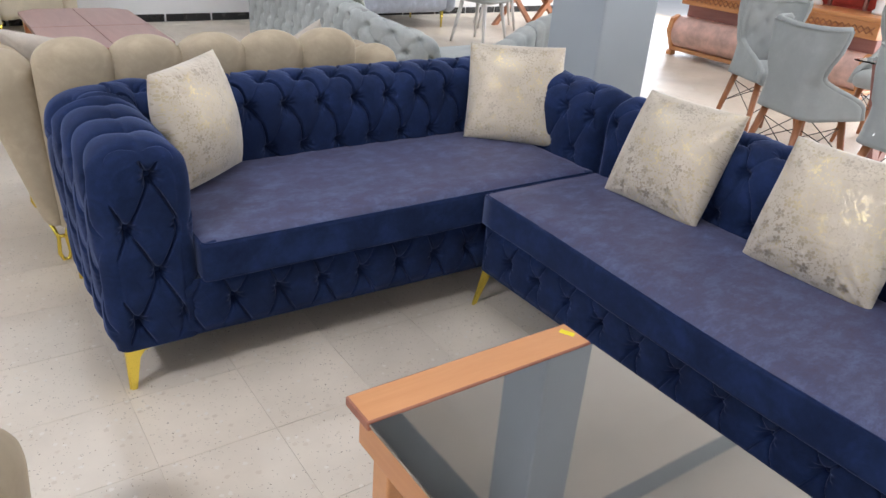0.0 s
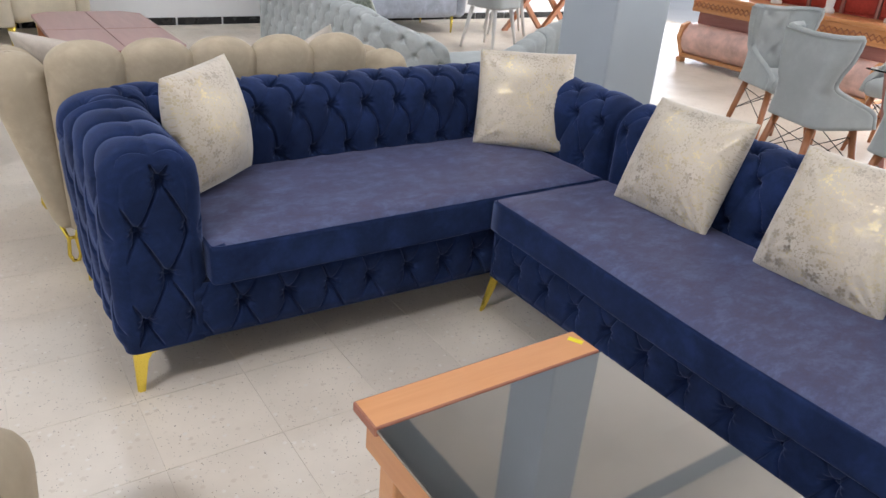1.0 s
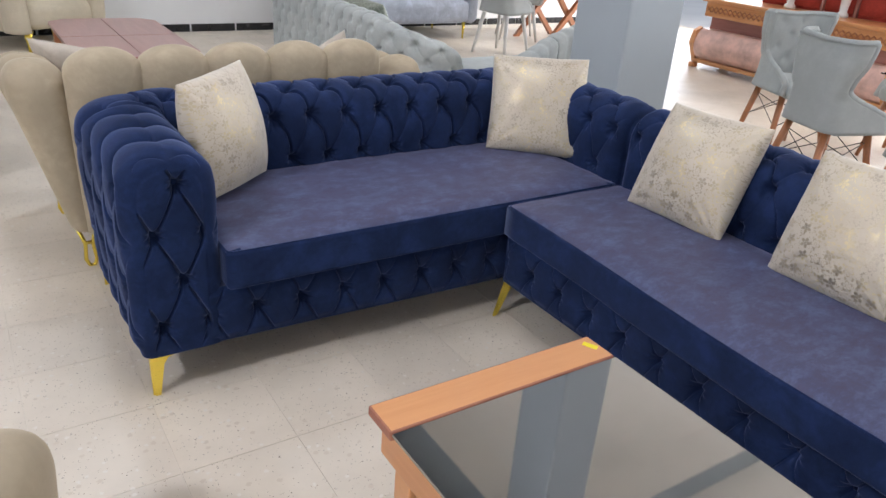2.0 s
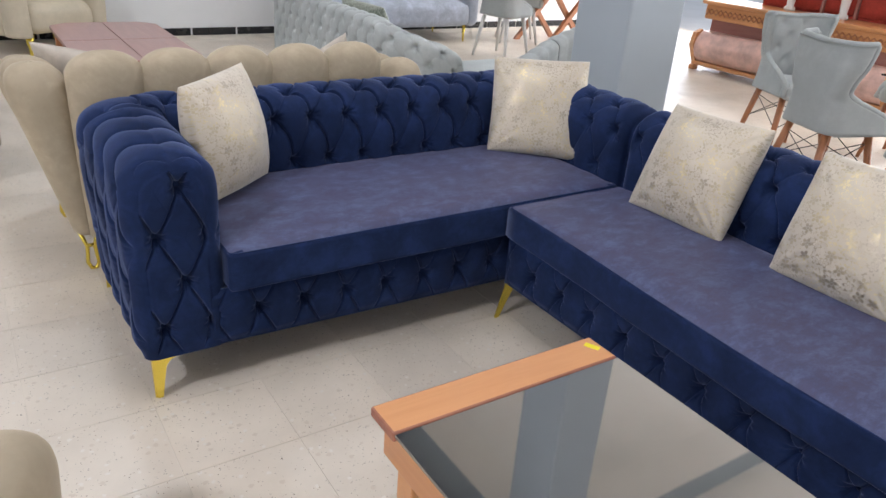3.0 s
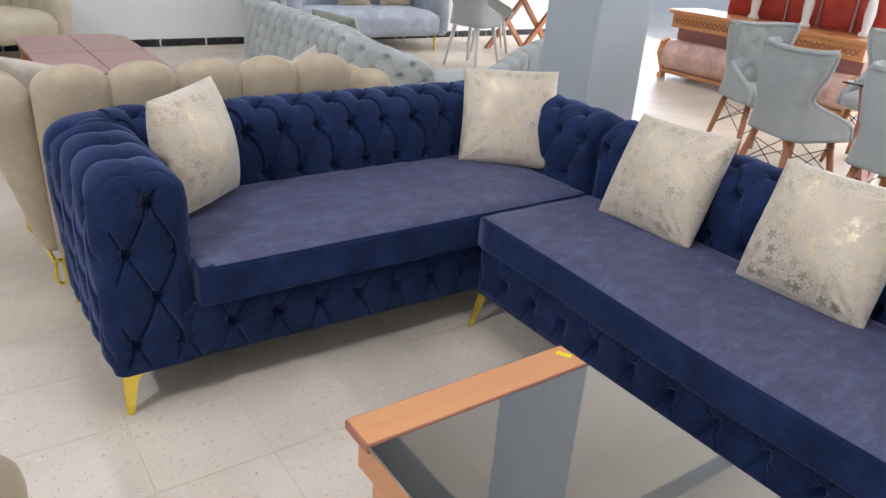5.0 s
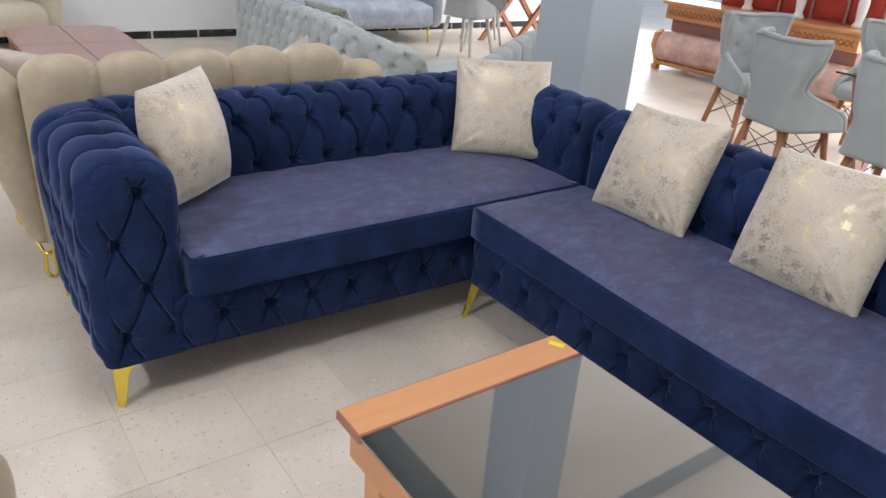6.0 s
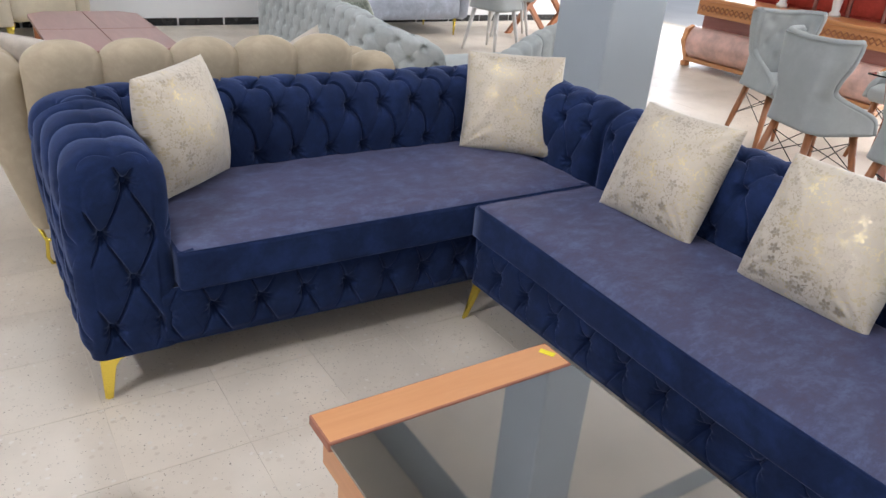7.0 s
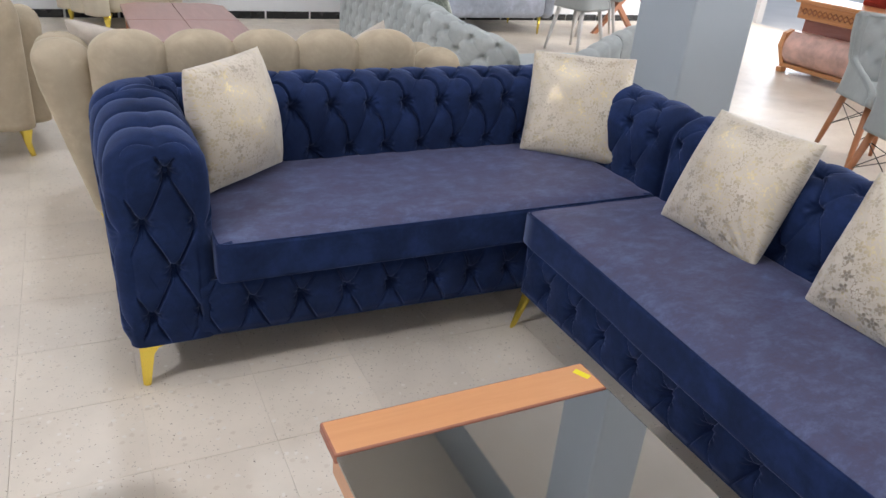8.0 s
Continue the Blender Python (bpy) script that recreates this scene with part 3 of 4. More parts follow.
# ---- throw pillows ----
def pillow(name, label, category, corners, thick, material, seed=0, group="", n=72, pinch=(0.03, 0.03)):
    """A square stuffed cover from its corners: top-left, top-right, bottom-left and, if given, bottom-right, as seen from its front."""
    tl, tr, bl, br = (Vector(c) for c in (*corners, Vector(corners[1]) + Vector(corners[2]) - Vector(corners[0]))[:4])
    ex, ey = (tr + br - tl - bl) / 4, (tl + tr - bl - br) / 4
    X = ex.normalized()
    Zn = X.cross(ey).normalized()
    Yn = Zn.cross(X)
    c = (tl + tr + bl + br) / 4
    s = np.linspace(-1, 1, n)
    S, T = np.meshgrid(s, s, indexing="ij")
    Sc = S * (1 - pinch[0] * (1 - T ** 2) ** 1.2)
    Tc = T * (1 - pinch[1] * (1 - S ** 2) ** 1.2)
    loc = [[(q - c).dot(ax) for ax in (X, Yn, Zn)] for q in (tl, tr, bl, br)]
    wt = [(1 - Sc) * (1 + Tc) / 4, (1 + Sc) * (1 + Tc) / 4, (1 - Sc) * (1 - Tc) / 4, (1 + Sc) * (1 - Tc) / 4]
    PX, PY, PZ = (sum(w_ * q[i] for w_, q in zip(wt, loc)) for i in range(3))
    H = thick * 0.60 * ((1 - S ** 2) * (1 - T ** 2)) ** 0.48
    rng = np.random.RandomState(seed)
    wr = np.zeros_like(S)
    for sx in (-1, 1):
        for sy in (-1, 1):
            ang = np.arctan2(T - sy, S - sx)
            dist = np.hypot(T - sy, S - sx)
            wr += 0.0024 * np.sin(ang * rng.uniform(12, 20) + rng.uniform(0, 6)) * np.exp(-((dist - 0.4) / 0.28) ** 2)
    for _ in range(4):
        kx, ky = rng.uniform(-5, 5, 2)
        wr += 0.0025 * np.sin(kx * S + ky * T + rng.uniform(0, 6))
    for c1, c2 in ((S, T), (T, S)):
        gath = sum(rng.uniform(0.5, 1) * np.sin(c2 * f + rng.uniform(0, 6) + 1.5 * c1) for f in (17, 27, 39))
        wr += 0.0012 * gath * np.exp(-((1 - np.abs(c1)) / 0.16)) * (0.5 + 0.5 * np.sin(c2 * 2.3 + rng.uniform(0, 6)) * np.sign(c1))
    wr *= ((1 - S ** 2) * (1 - T ** 2)) ** 0.25
    front = np.stack([PX, PY, PZ + H + wr], 2).reshape(-1, 3)
    rear = np.stack([PX, PY, PZ - H], 2).reshape(-1, 3)
    f1 = grid_faces(n, n)
    f2 = [tuple(i + n * n for i in f[::-1]) for f in f1]
    me = bpy.data.meshes.new(name)
    me.from_pydata([tuple(v) for v in np.concatenate([front, rear])], [], f1 + f2)
    uvl = me.uv_layers.new(name="UVMap")
    uvs = np.stack([(S + 1) / 2, (T + 1) / 2], 2).reshape(-1, 2)
    uvs = np.concatenate([uvs, uvs + 0.37])
    idx = np.empty(len(me.loops), dtype=np.int32)
    me.loops.foreach_get("vertex_index", idx)
    uvl.data.foreach_set("uv", uvs[idx].ravel())
    bm = bmesh.new()
    bm.from_mesh(me)
    bmesh.ops.remove_doubles(bm, verts=bm.verts[:], dist=0.0004)
    bm.to_mesh(me)
    bm.free()
    me.materials.append(material)
    me.shade_smooth()
    ob = new(name, me)
    ob.matrix_world = Matrix((X, Yn, Zn)).transposed().to_4x4()
    ob.matrix_world.translation = c
    return tagged(ob, label, category, group)


GP = "brocade pillows"
pillow("throw_pillow", "cream brocade throw pillow with gold flowers beside the sofa arm", "pillow", ((0.217, 0.303, 0.899), (0.495, 0.53, 0.919), (0.262, 0.250, 0.510), (0.562, 0.485, 0.512)), 0.16, M_BROCADE, 1, GP, pinch=(-0.04, 0.02))
pillow("throw_pillow", "cream brocade throw pillow with gold sheen in the sofa corner", "pillow", ((1.650, 0.585, 0.884), (1.985, 0.335, 0.893), (1.545, 0.440, 0.508), (1.872, 0.170, 0.495)), 0.15, M_BROCADE, 2, GP)
pillow("throw_pillow", "cream brocade throw pillow tilted against the sofa back", "pillow", ((1.870, -0.265, 0.864), (1.845, -0.700, 0.882), (1.688, -0.281, 0.503), (1.705, -0.690, 0.492)), 0.15, M_BROCADE, 3, GP)
pillow("throw_pillow", "cream brocade throw pillow lying back on the long seat", "pillow", ((1.815, -0.892, 0.878), (1.84, -1.30, 0.880), (1.690, -0.886, 0.497), (1.700, -1.298, 0.490)), 0.16, M_BROCADE, 4, GP)


# ---- coffee table ----
def coffee_table():
    t = thing("coffee_table", "low varnished wooden coffee table with reflective tinted glass top", "table")
    x0, x1, ya, yb, z = 0.297, 0.956, -0.880, -2.00, 0.446
    for y0, y1 in ((ya - 0.096, ya + 0.010), (yb - 0.010, yb + 0.096)):
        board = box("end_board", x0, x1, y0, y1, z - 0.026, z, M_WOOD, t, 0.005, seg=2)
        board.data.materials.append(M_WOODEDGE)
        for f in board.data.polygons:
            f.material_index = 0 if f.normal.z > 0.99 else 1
    box("glass_top", x0 + 0.002, x1 + 0.001, yb + 0.098, ya - 0.098, z - 0.010, z - 0.002, M_MIRROR, t, 0.002, "tinted reflective glass top")
    ins = 0.02
    for xx in (x0 + ins, x1 - ins - 0.022):
        box("side_apron", xx, xx + 0.022, yb + ins, ya - ins, z - 0.118, z - 0.0265, M_WOODY, t, 0.004)
    for yy in (ya - ins - 0.022, yb + ins):
        box("end_apron", x0 + ins + 0.0225, x1 - ins - 0.0225, yy, yy + 0.022, z - 0.118, z - 0.0265, M_WOOD, t, 0.004)
    for xx in (x0 + 0.045, x1 - 0.115):
        for yy in (ya - 0.115, yb + 0.045):
            box("leg", xx, xx + 0.07, yy, yy + 0.07, 0.0, z - 0.0265, M_WOOD, t, 0.006)
    return t


coffee_table()
tk = box("price_sticker", -0.020, 0.020, -0.009, 0.009, 0.0, 0.001, M_YELLOW, None, label="small yellow paper sticker on the table's board")
tk.matrix_world = pose(0.928, -0.912, 0.4462, 0, 0, -62)
tagged(tk, category="sticker")


# ---- room ----
def structure(name, x0, x1, y0, y1, z0, z1, material, label, category, bevel=0.0):
    return tagged(box(name, x0, x1, y0, y1, z0, z1, material, None, bevel, label), category=category, kind="structure")


X0, X1, Y0, Y1 = -4.2, 9.2, -5.0, 6.35
structure("pavement", -70.0, 70.0, -70.0, 70.0, -0.25, -0.05, M_PAVE, "pale concrete pavement outside the shop", "pavement")
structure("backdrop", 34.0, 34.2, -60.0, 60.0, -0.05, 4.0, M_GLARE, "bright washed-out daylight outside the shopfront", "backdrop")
structure("wall_north", X0 - 0.2, X1 + 0.2, Y1, Y1 + 0.2, 0, CEIL, M_WALL, "plain white plastered showroom wall", "wall")
structure("wall_west", X0 - 0.2, X0, Y0, Y1, 0, CEIL, M_FAR, "plain grey plastered showroom wall", "wall")
# unseen wall; opening and mullions are made up to go with the fill lamp
ws = thing("wall_south", "unseen plain grey plastered showroom wall with a made-up wide window opening", "wall", kind="structure")
for a, b, c, d in ((X0 - 0.2, -4.1, 0, CEIL), (2.9, X1 + 0.2, 0, CEIL), (-4.1, 2.9, 0, 0.35), (-4.1, 2.9, 2.95, CEIL)):
    box("wall_piece", a, b, Y0 - 0.2, Y0, c, d, M_FAR, ws)
for a in (-4.1, -1.8, 0.5, 2.82):
    box("mullion", a, a + 0.08, Y0 - 0.14, Y0 - 0.06, 0.35, 2.95, M_WHITE, ws)
# unseen slab added only to block sun at the south opening
structure("awning", -9.0, 14.0, Y0 - 3.8, Y0 - 0.2, 3.05, 3.15, M_FAR, "unseen plain slab added to keep the sun out of the south opening", "awning")
we = thing("wall_east", "white wall with a wide shopfront opening", "wall", kind="structure")
box("wall_piece", X1, X1 + 0.2, Y0, Y1, 3.2, CEIL, M_WALL, we)
for y in (Y0, -2.3, 0.5, 3.3, Y1 - 0.12):
    box("mullion", X1, X1 + 0.12, y, y + 0.12, 0.0, 3.2, M_WHITE, we)
structure("ceiling", X0 - 0.2, X1 + 0.2, Y0 - 0.2, Y1 + 0.2, CEIL, CEIL + 0.2, M_CEIL, "pale plastered ceiling", "ceiling")
structure("ceiling_drop", 3.15, X1, Y0, 0.85, 4.16, CEIL - 0.002, M_CEIL, "lower plastered ceiling beside the beams", "ceiling")
for name, x0, x1, y0, y1 in (("beam_1", 2.73, 3.15, Y0, 0.85), ("beam_2", 2.73, 3.15, 1.27, Y1), ("beam_3", X0, X1, 0.85, 1.27)):
    beam = structure(name, x0, x1, y0, y1, 3.90, CEIL - (0.001 if name == "beam_3" else 0.0), M_PILLAR, "ceiling beam with pale blue sides and plastered underside", "beam")
    beam.data.materials.append(M_CEIL)
    for f in beam.data.polygons:
        f.material_index = 1 if f.normal.z < -0.5 else 0
structure("pillar", 2.73, 3.15, 0.85, 1.27, 0, 3.90, M_PILLAR, "square pale blue painted pillar", "pillar", 0.012)

sk = thing("baseboard", "black tile skirting along the white wall", "baseboard", kind="structure")
xx = -4.13
while xx < X1 - 0.5:
    box("skirting_tile", xx + 0.012, xx + 0.488, Y1 - 0.014, Y1 + 0.004, 0.0, 0.078, M_SKIRT, sk, 0.002)
    xx += 0.4975

# ---- beige scalloped sofa behind the blue one ----
def shell_panel(name, w, h, t, material, parent, m, lean=0.0, n=40, pw=2.6, label="", dome=0.5, foot=1.0, gather=0.0):
    """An upright stuffed channel with a round head: local x across, z up, y through."""
    zs = 1 - (1 - np.linspace(0, 1, n)) ** 1.9
    ks = 32
    verts = []
    for zt in zs:
        z = zt * h
        head = max(0.0, (z - (h - w * dome)) / (w * dome))
        wid = w / 2 * max(0.004, (1 - head ** 2.1)) ** 0.5 * (1 - 0.05 * (1 - zt))
        th = t / 2 * max(0.006, (1 - head ** 3)) ** 0.5 * (foot + (1 - foot) * min(1.0, zt * 1.35))
        for k in range(ks):
            a = 2 * math.pi * k / ks
            ca, sa = math.cos(a), math.sin(a)
            r = (abs(ca) ** pw + abs(sa) ** pw) ** (-1 / pw)
            fold = 1 + gather * math.sin(z * 150 + 2.5 * math.sin(z * 37)) * abs(ca) ** 2.5
            verts.append((wid * r * ca, th * r * sa * fold + lean * zt, z))
    faces = []
    for i in range(n - 1):
        for k in range(ks):
            faces.append((i * ks + k, i * ks + (k + 1) % ks, (i + 1) * ks + (k + 1) % ks, (i + 1) * ks + k))
    faces.append(tuple(range(ks))[::-1])
    faces.append(tuple((n - 1) * ks + k for k in range(ks)))
    ob = part_np(name, verts, faces, material, parent, label)
    ob.matrix_local = m
    return ob


def loop_leg(parent, at, h=0.17):
    """A brass strap bent into a narrow loop."""
    bm = tube_bm([(-0.035, 0, h), (-0.014, 0, h * 0.62), (-0.02, 0, h * 0.2), (-0.008, 0, 0.006), (0.012, 0, 0.006), (0.022, 0, h * 0.2), (0.014, 0, h * 0.62), (0.03, 0, h)], 0.008, 8)
    tube_bm([(-0.016, 0, h * 0.64), (0.016, 0, h * 0.64)], 0.008, 8, bm)
    ob = part("leg", bm, M_GOLD, parent, "bent brass loop leg")
    ob.matrix_local = pose(*at)
    return ob


def scallop_sofa():
    s = thing("scallop_sofa", "beige velvet sofa with scalloped channel back on brass legs", "sofa")
    wide = 0.252
    for i in range(5):
        shell_panel("back_channel", wide + 0.026, 0.725, 0.15, M_BEIGE, s, pose(0.105 + wide * i, 0.945, 0.18), -0.03, dome=0.34)
        if i:
            part("channel_piping", tube_bm([(0.105 + wide * (i - 0.5), 0.910 - 0.03 * k / 8, 0.2 + 0.625 * k / 8) for k in range(9)], 0.006, 6), M_BEIGE, s, "slim velvet piping in the channel seam")
    # arms
    for xa, sgn in ((-0.03, -1), (1.33, 1)):
        for j, (yy, hh) in enumerate(((1.04, 0.665), (1.27, 0.64), (1.50, 0.60), (1.70, 0.54))):
            shell_panel("arm_channel", 0.25, hh - (0.05 if sgn > 0 else 0), 0.21, M_BEIGE, s, pose(xa, yy, 0.185, 0, 0, 90), 0.10 * -sgn, dome=0.45, foot=0.45, n=72, gather=0.10)
    soft_box("seat", 1.32, 0.72, 0.22, 0.06, 0.03, M_BEIGE, s, pose(0.62, 1.35, 0.33), "", 10, 0.004)
    for at in ((-0.02, 0.99, 0), (1.28, 0.99, 0), (-0.04, 1.60, 0), (1.3, 1.60, 0)):
        loop_leg(s, at)
    return s


scallop_sofa()
# ---- grey buttoned sofa beyond ----
def grey_buttoned_sofa():
    s = thing("buttoned_sofa", "grey velvet buttoned sofa with curved back sloping to the arm", "sofa")

    def fall(u):
        return 0.58 + 0.175 * np.minimum(1, u / 0.65) ** 0.8 - 0.06 * np.exp(-u / 0.04)

    tufted_roll("backrest", [(2.50, 2.10), (2.09, 2.10), (2.09, 4.55), (2.50, 4.55)], 0.2, 0.14, M_GREY, s, radius=0.38, step=0.006, w=0.075, top=0.755, pq=(0.075, 0.105), depth=0.012, slope=fall, shape=dict(pit=0.030, crease=0.0035, cone=(0.020, 0.030), lift=0.001, other=0.5, lip=0.012, bed=0.008), shift=0.10, both=True, label="buttoned grey velvet back with plain rounded top", cap_start=True, cap_end=True)
    soft_box("seat", 0.46, 2.1, 0.28, 0.06, 0.03, M_GREY, s, pose(2.44, 3.38, 0.27), "", 10, 0.004)
    for at in ((2.25, 2.25, 0), (2.2, 4.40, 0), (2.6, 2.45, 0), (2.6, 4.35, 0)):
        part("leg", tube_bm([(0, 0, 0), (0, 0, 0.17)], 0.015, 8, taper=[0.010, 0.02]), M_GOLD, s).location = at
    return s


grey_buttoned_sofa()
pillow("glitter_pillow", "green-grey glitter fabric pillow on the grey sofa", "pillow", ((2.42, 3.78, 0.72), (2.44, 3.08, 0.735), (2.52, 3.78, 0.47)), 0.13, M_GREEN, 6)


def channel_sofa():
    s = thing("channel_sofa", "grey velvet sofa with channelled curved back behind the pillar", "sofa")
    tufted_roll("backrest", [(3.62, 1.86), (3.0, 1.76), (2.52, 1.62)], 0.2, 0.14, M_GREY, s, radius=0.0, step=0.012, w=0.06, top=0.78, slope=lambda u: 0.78 - 0.20 * smooth01((u - 0.1) / 1.05) ** 1.4, flute=0.105, cap_start=True, cap_end=True, label="channelled grey velvet back")
    soft_box("seat", 1.05, 0.6, 0.28, 0.06, 0.03, M_GREY, s, pose(2.98, 2.2, 0.29), "", 8, 0.003)
    for at in ((2.5, 1.7, 0), (3.4, 1.95, 0), (2.5, 2.4, 0), (3.4, 2.4, 0)):
        part("leg", tube_bm([(0, 0, 0), (0, 0, 0.16)], 0.015, 8, taper=[0.010, 0.02]), M_GOLD, s).location = at
    return s


channel_sofa()


def far_sofa():
    s = thing("low_sofa", "blue-grey velvet sofa with rounded arms against the wall", "sofa")
    soft_box("seat", 1.75, 0.75, 0.27, 0.09, 0.03, M_GREYBLUE, s, pose(3.98, 5.72, 0.315), "", 10, 0.004)
    soft_box("backrest", 1.9, 0.22, 0.60, 0.10, 0.03, M_GREYBLUE, s, pose(3.98, 6.17, 0.50), "", 10, 0.004)
    for x in (3.02, 4.94):
        soft_box("arm", 0.17, 0.80, 0.50, 0.08, 0.02, M_GREYBLUE, s, pose(x, 5.82, 0.42), "", 8, 0.003)
    for at in ((3.15, 5.45, 0), (4.82, 5.45, 0), (3.15, 6.15, 0), (4.82, 6.15, 0)):
        part("leg", tube_bm([(0, 0, 0), (0, 0, 0.19)], 0.015, 8, taper=[0.010, 0.02]), M_GOLD, s, "slim brass leg").location = at
    return s


far_sofa()
pillow("sofa_pillow", "beige pillow on the blue-grey sofa", "pillow", ((3.75, 6.02, 0.86), (4.17, 6.02, 0.86), (3.75, 5.88, 0.47)), 0.14, M_BEIGE, 8)
pillow("sofa_pillow", "brown-grey pillow on the blue-grey sofa", "pillow", ((4.30, 6.02, 0.86), (4.72, 6.02, 0.86), (4.30, 5.88, 0.47)), 0.14, M_BEIGE, 9)
pillow("sofa_pillow", "cream pillow lying on the beige scalloped sofa", "pillow", ((-0.10, 1.33, 0.87), (0.20, 1.18, 0.82), (0.0, 1.48, 0.52)), 0.12, M_CREAM, 10)
pillow("sofa_pillow", "cream pillow propped on the beige scalloped sofa", "pillow", ((1.02, 1.16, 0.80), (1.20, 1.16, 0.90), (1.12, 1.22, 0.46)), 0.12, M_CREAM, 11)


# ---- dining chairs ----
def chair_shell(parent, material, inner_tuft=True):
    """Wing-shaped upholstered back: waisted, flared at the top, its foot sweeping forward round the seat."""
    nt_, ns = 26, 37
    outer, inner = [], []
    for t in np.linspace(0, 1, nt_):
        z = 0.445 + 0.505 * t
        w = 0.232 - 0.026 * math.sin(math.pi * min(1, t / 0.75)) + 0.022 * smooth01((t - 0.45) / 0.5)
        fwd = 0.33 * (1 - smooth01((t - 0.12) / 0.36)) + 0.075 + 0.055 * smooth01((t - 0.5) / 0.5)
        yb = -0.205 - 0.01 * t
        for dst, shrink in ((outer, 0.0), (inner, 0.038)):
            ww, rr = w - shrink, 0.10
            rr = min(rr, fwd * 0.9, ww * 0.8)
            straight = max(ww - rr, 0.01)
            side = max(fwd - rr - shrink * 0.2, 0.004)
            total = straight + rr * math.pi / 2 + side
            for s_ in np.linspace(-1, 1, ns):
                d = abs(s_) * total
                sg = 1 if s_ >= 0 else -1
                if d < straight:
                    x, y = d, 0.0
                elif d < straight + rr * math.pi / 2:
                    a = (d - straight) / rr
                    x, y = straight + rr * math.sin(a), rr * (1 - math.cos(a))
                else:
                    x, y = ww, rr + d - straight - rr * math.pi / 2
                push = 0.0
                if shrink and inner_tuft:
                    push = float(tuft(np.array(s_ * total), np.array(z - 0.64), 0.085, 0.085, 0.016, 0.010, 0.003))
                drop = 0.035 * smooth01((t - 0.8) / 0.2) * (1 - abs(s_)) * 0.5
                dst.append((sg * x, yb + shrink + push + y, z - float(drop)))
    k = nt_ * ns
    faces = grid_faces(nt_, ns)
    faces += [tuple(i + k for i in f[::-1]) for f in grid_faces(nt_, ns)]
    for i in range(nt_ - 1):
        for j in (0, ns - 1):
            faces.append((i * ns + j, (i + 1) * ns + j, (i + 1) * ns + j + k, i * ns + j + k))
    for j in range(ns - 1):
        for i in (0, nt_ - 1):
            faces.append((i * ns + j, i * ns + j + 1, i * ns + j + 1 + k, i * ns + j + k))
    back = part_np("backrest", outer + inner, faces, material, parent)
    rim = []
    for i in range(nt_):
        rim.append(tuple((Vector(outer[i * ns]) + Vector(inner[i * ns])) / 2))
    for j in range(ns):
        rim.append(tuple((Vector(outer[(nt_ - 1) * ns + j]) + Vector(inner[(nt_ - 1) * ns + j])) / 2))
    for i in range(nt_ - 1, -1, -1):
        rim.append(tuple((Vector(outer[i * ns + ns - 1]) + Vector(inner[i * ns + ns - 1])) / 2))
    part("edge_roll", tube_bm(rim, 0.0205, 10), material, back)
    return back


def dining_chair(m, legs=M_LEG, wires=True, label="grey velvet wing-back dining chair on splayed wooden legs", group="chairs round the glass table"):
    c = thing("dining_chair", label, "chair", m, group)
    chair_shell(c, M_CHAIR)
    soft_box("seat", 0.39, 0.40, 0.11, 0.045, 0.02, M_CHAIR, c, pose(0, 0.07, 0.475), "", 8, 0.002)
    tops = []
    for sx in (-1, 1):
        for sy in (-1, 1):
            a, b = Vector((sx * 0.15, sy * 0.15, 0.43)), Vector((sx * 0.215, sy * 0.225, 0))
            part("leg", tube_bm([a, a.lerp(b, 0.5), b], 0.02, 10, taper=[0.023, 0.020, 0.013]), legs, c)
            tops.append((a, b))
    if wires:
        for i, j in ((0, 1), (2, 3), (0, 2), (1, 3)):
            for f, g in ((0.1, 0.5), (0.5, 0.1)):
                part("wire", tube_bm([tops[i][0].lerp(tops[i][1], f), tops[j][0].lerp(tops[j][1], g)], 0.003, 6), M_WIRE, c)
    return c


chair = dining_chair(pose(3.93, 0.265, 0, 0, 0, -108))
copy_thing(chair, pose(4.60, 0.97, 0, 0, 0, 156))
copy_thing(chair, pose(3.76, -0.455, 0, 0, 0, -98))
copy_thing(chair, pose(5.35, 0.44, 0, 0, 0, 95))


def glass_table():
    t = thing("glass_table", "dining table with clear glass top on slanted tapering board legs", "table")
    top = box("glass_top", 4.2, 5.1, -1.2, 0.20, 0.742, 0.752, M_GLASS, t, 0.003, "clear glass top")
    top.visible_shadow = False
    for x0, x1, y in ((4.27, 4.62, 0.10), (5.03, 4.68, 0.10), (4.27, 4.62, -1.1), (5.03, 4.68, -1.1)):
        d = 1 if x1 > x0 else -1
        bm = prism_bm([(x0, 0.741), (x0 + 0.19 * d, 0.741), (x1 + 0.06 * d, 0.0), (x1, 0.0)], 0.05, 1, at=y)
        part("leg", bm, M_REDWOOD, t, smooth=False)
    return t


glass_table()
far_chair = dining_chair(pose(4.72, 4.55, 0, 0, 0, -72), M_PALELEG, False, "pale grey dining chair on thin pale legs", "far dining chairs")
copy_thing(far_chair, pose(5.55, 5.35, 0, 0, 0, -120))


def trestle_table():
    t = thing("trestle_table", "red-brown wooden table on crossed legs", "table")
    for y in (4.9, 5.5):
        for a, b in ((5.62, 6.25), (6.25, 5.62)):
            part("leg", prism_bm([(a, 0.0), (a + 0.07, 0.0), (b + 0.07, 0.72), (b, 0.72)], 0.05, 1, at=y + (0.028 if a > b else -0.028)), M_LEG, t, smooth=False)
    box("tabletop", 5.45, 6.5, 4.7, 5.9, 0.72, 0.75, M_LEG, t, 0.005)
    return t


trestle_table()


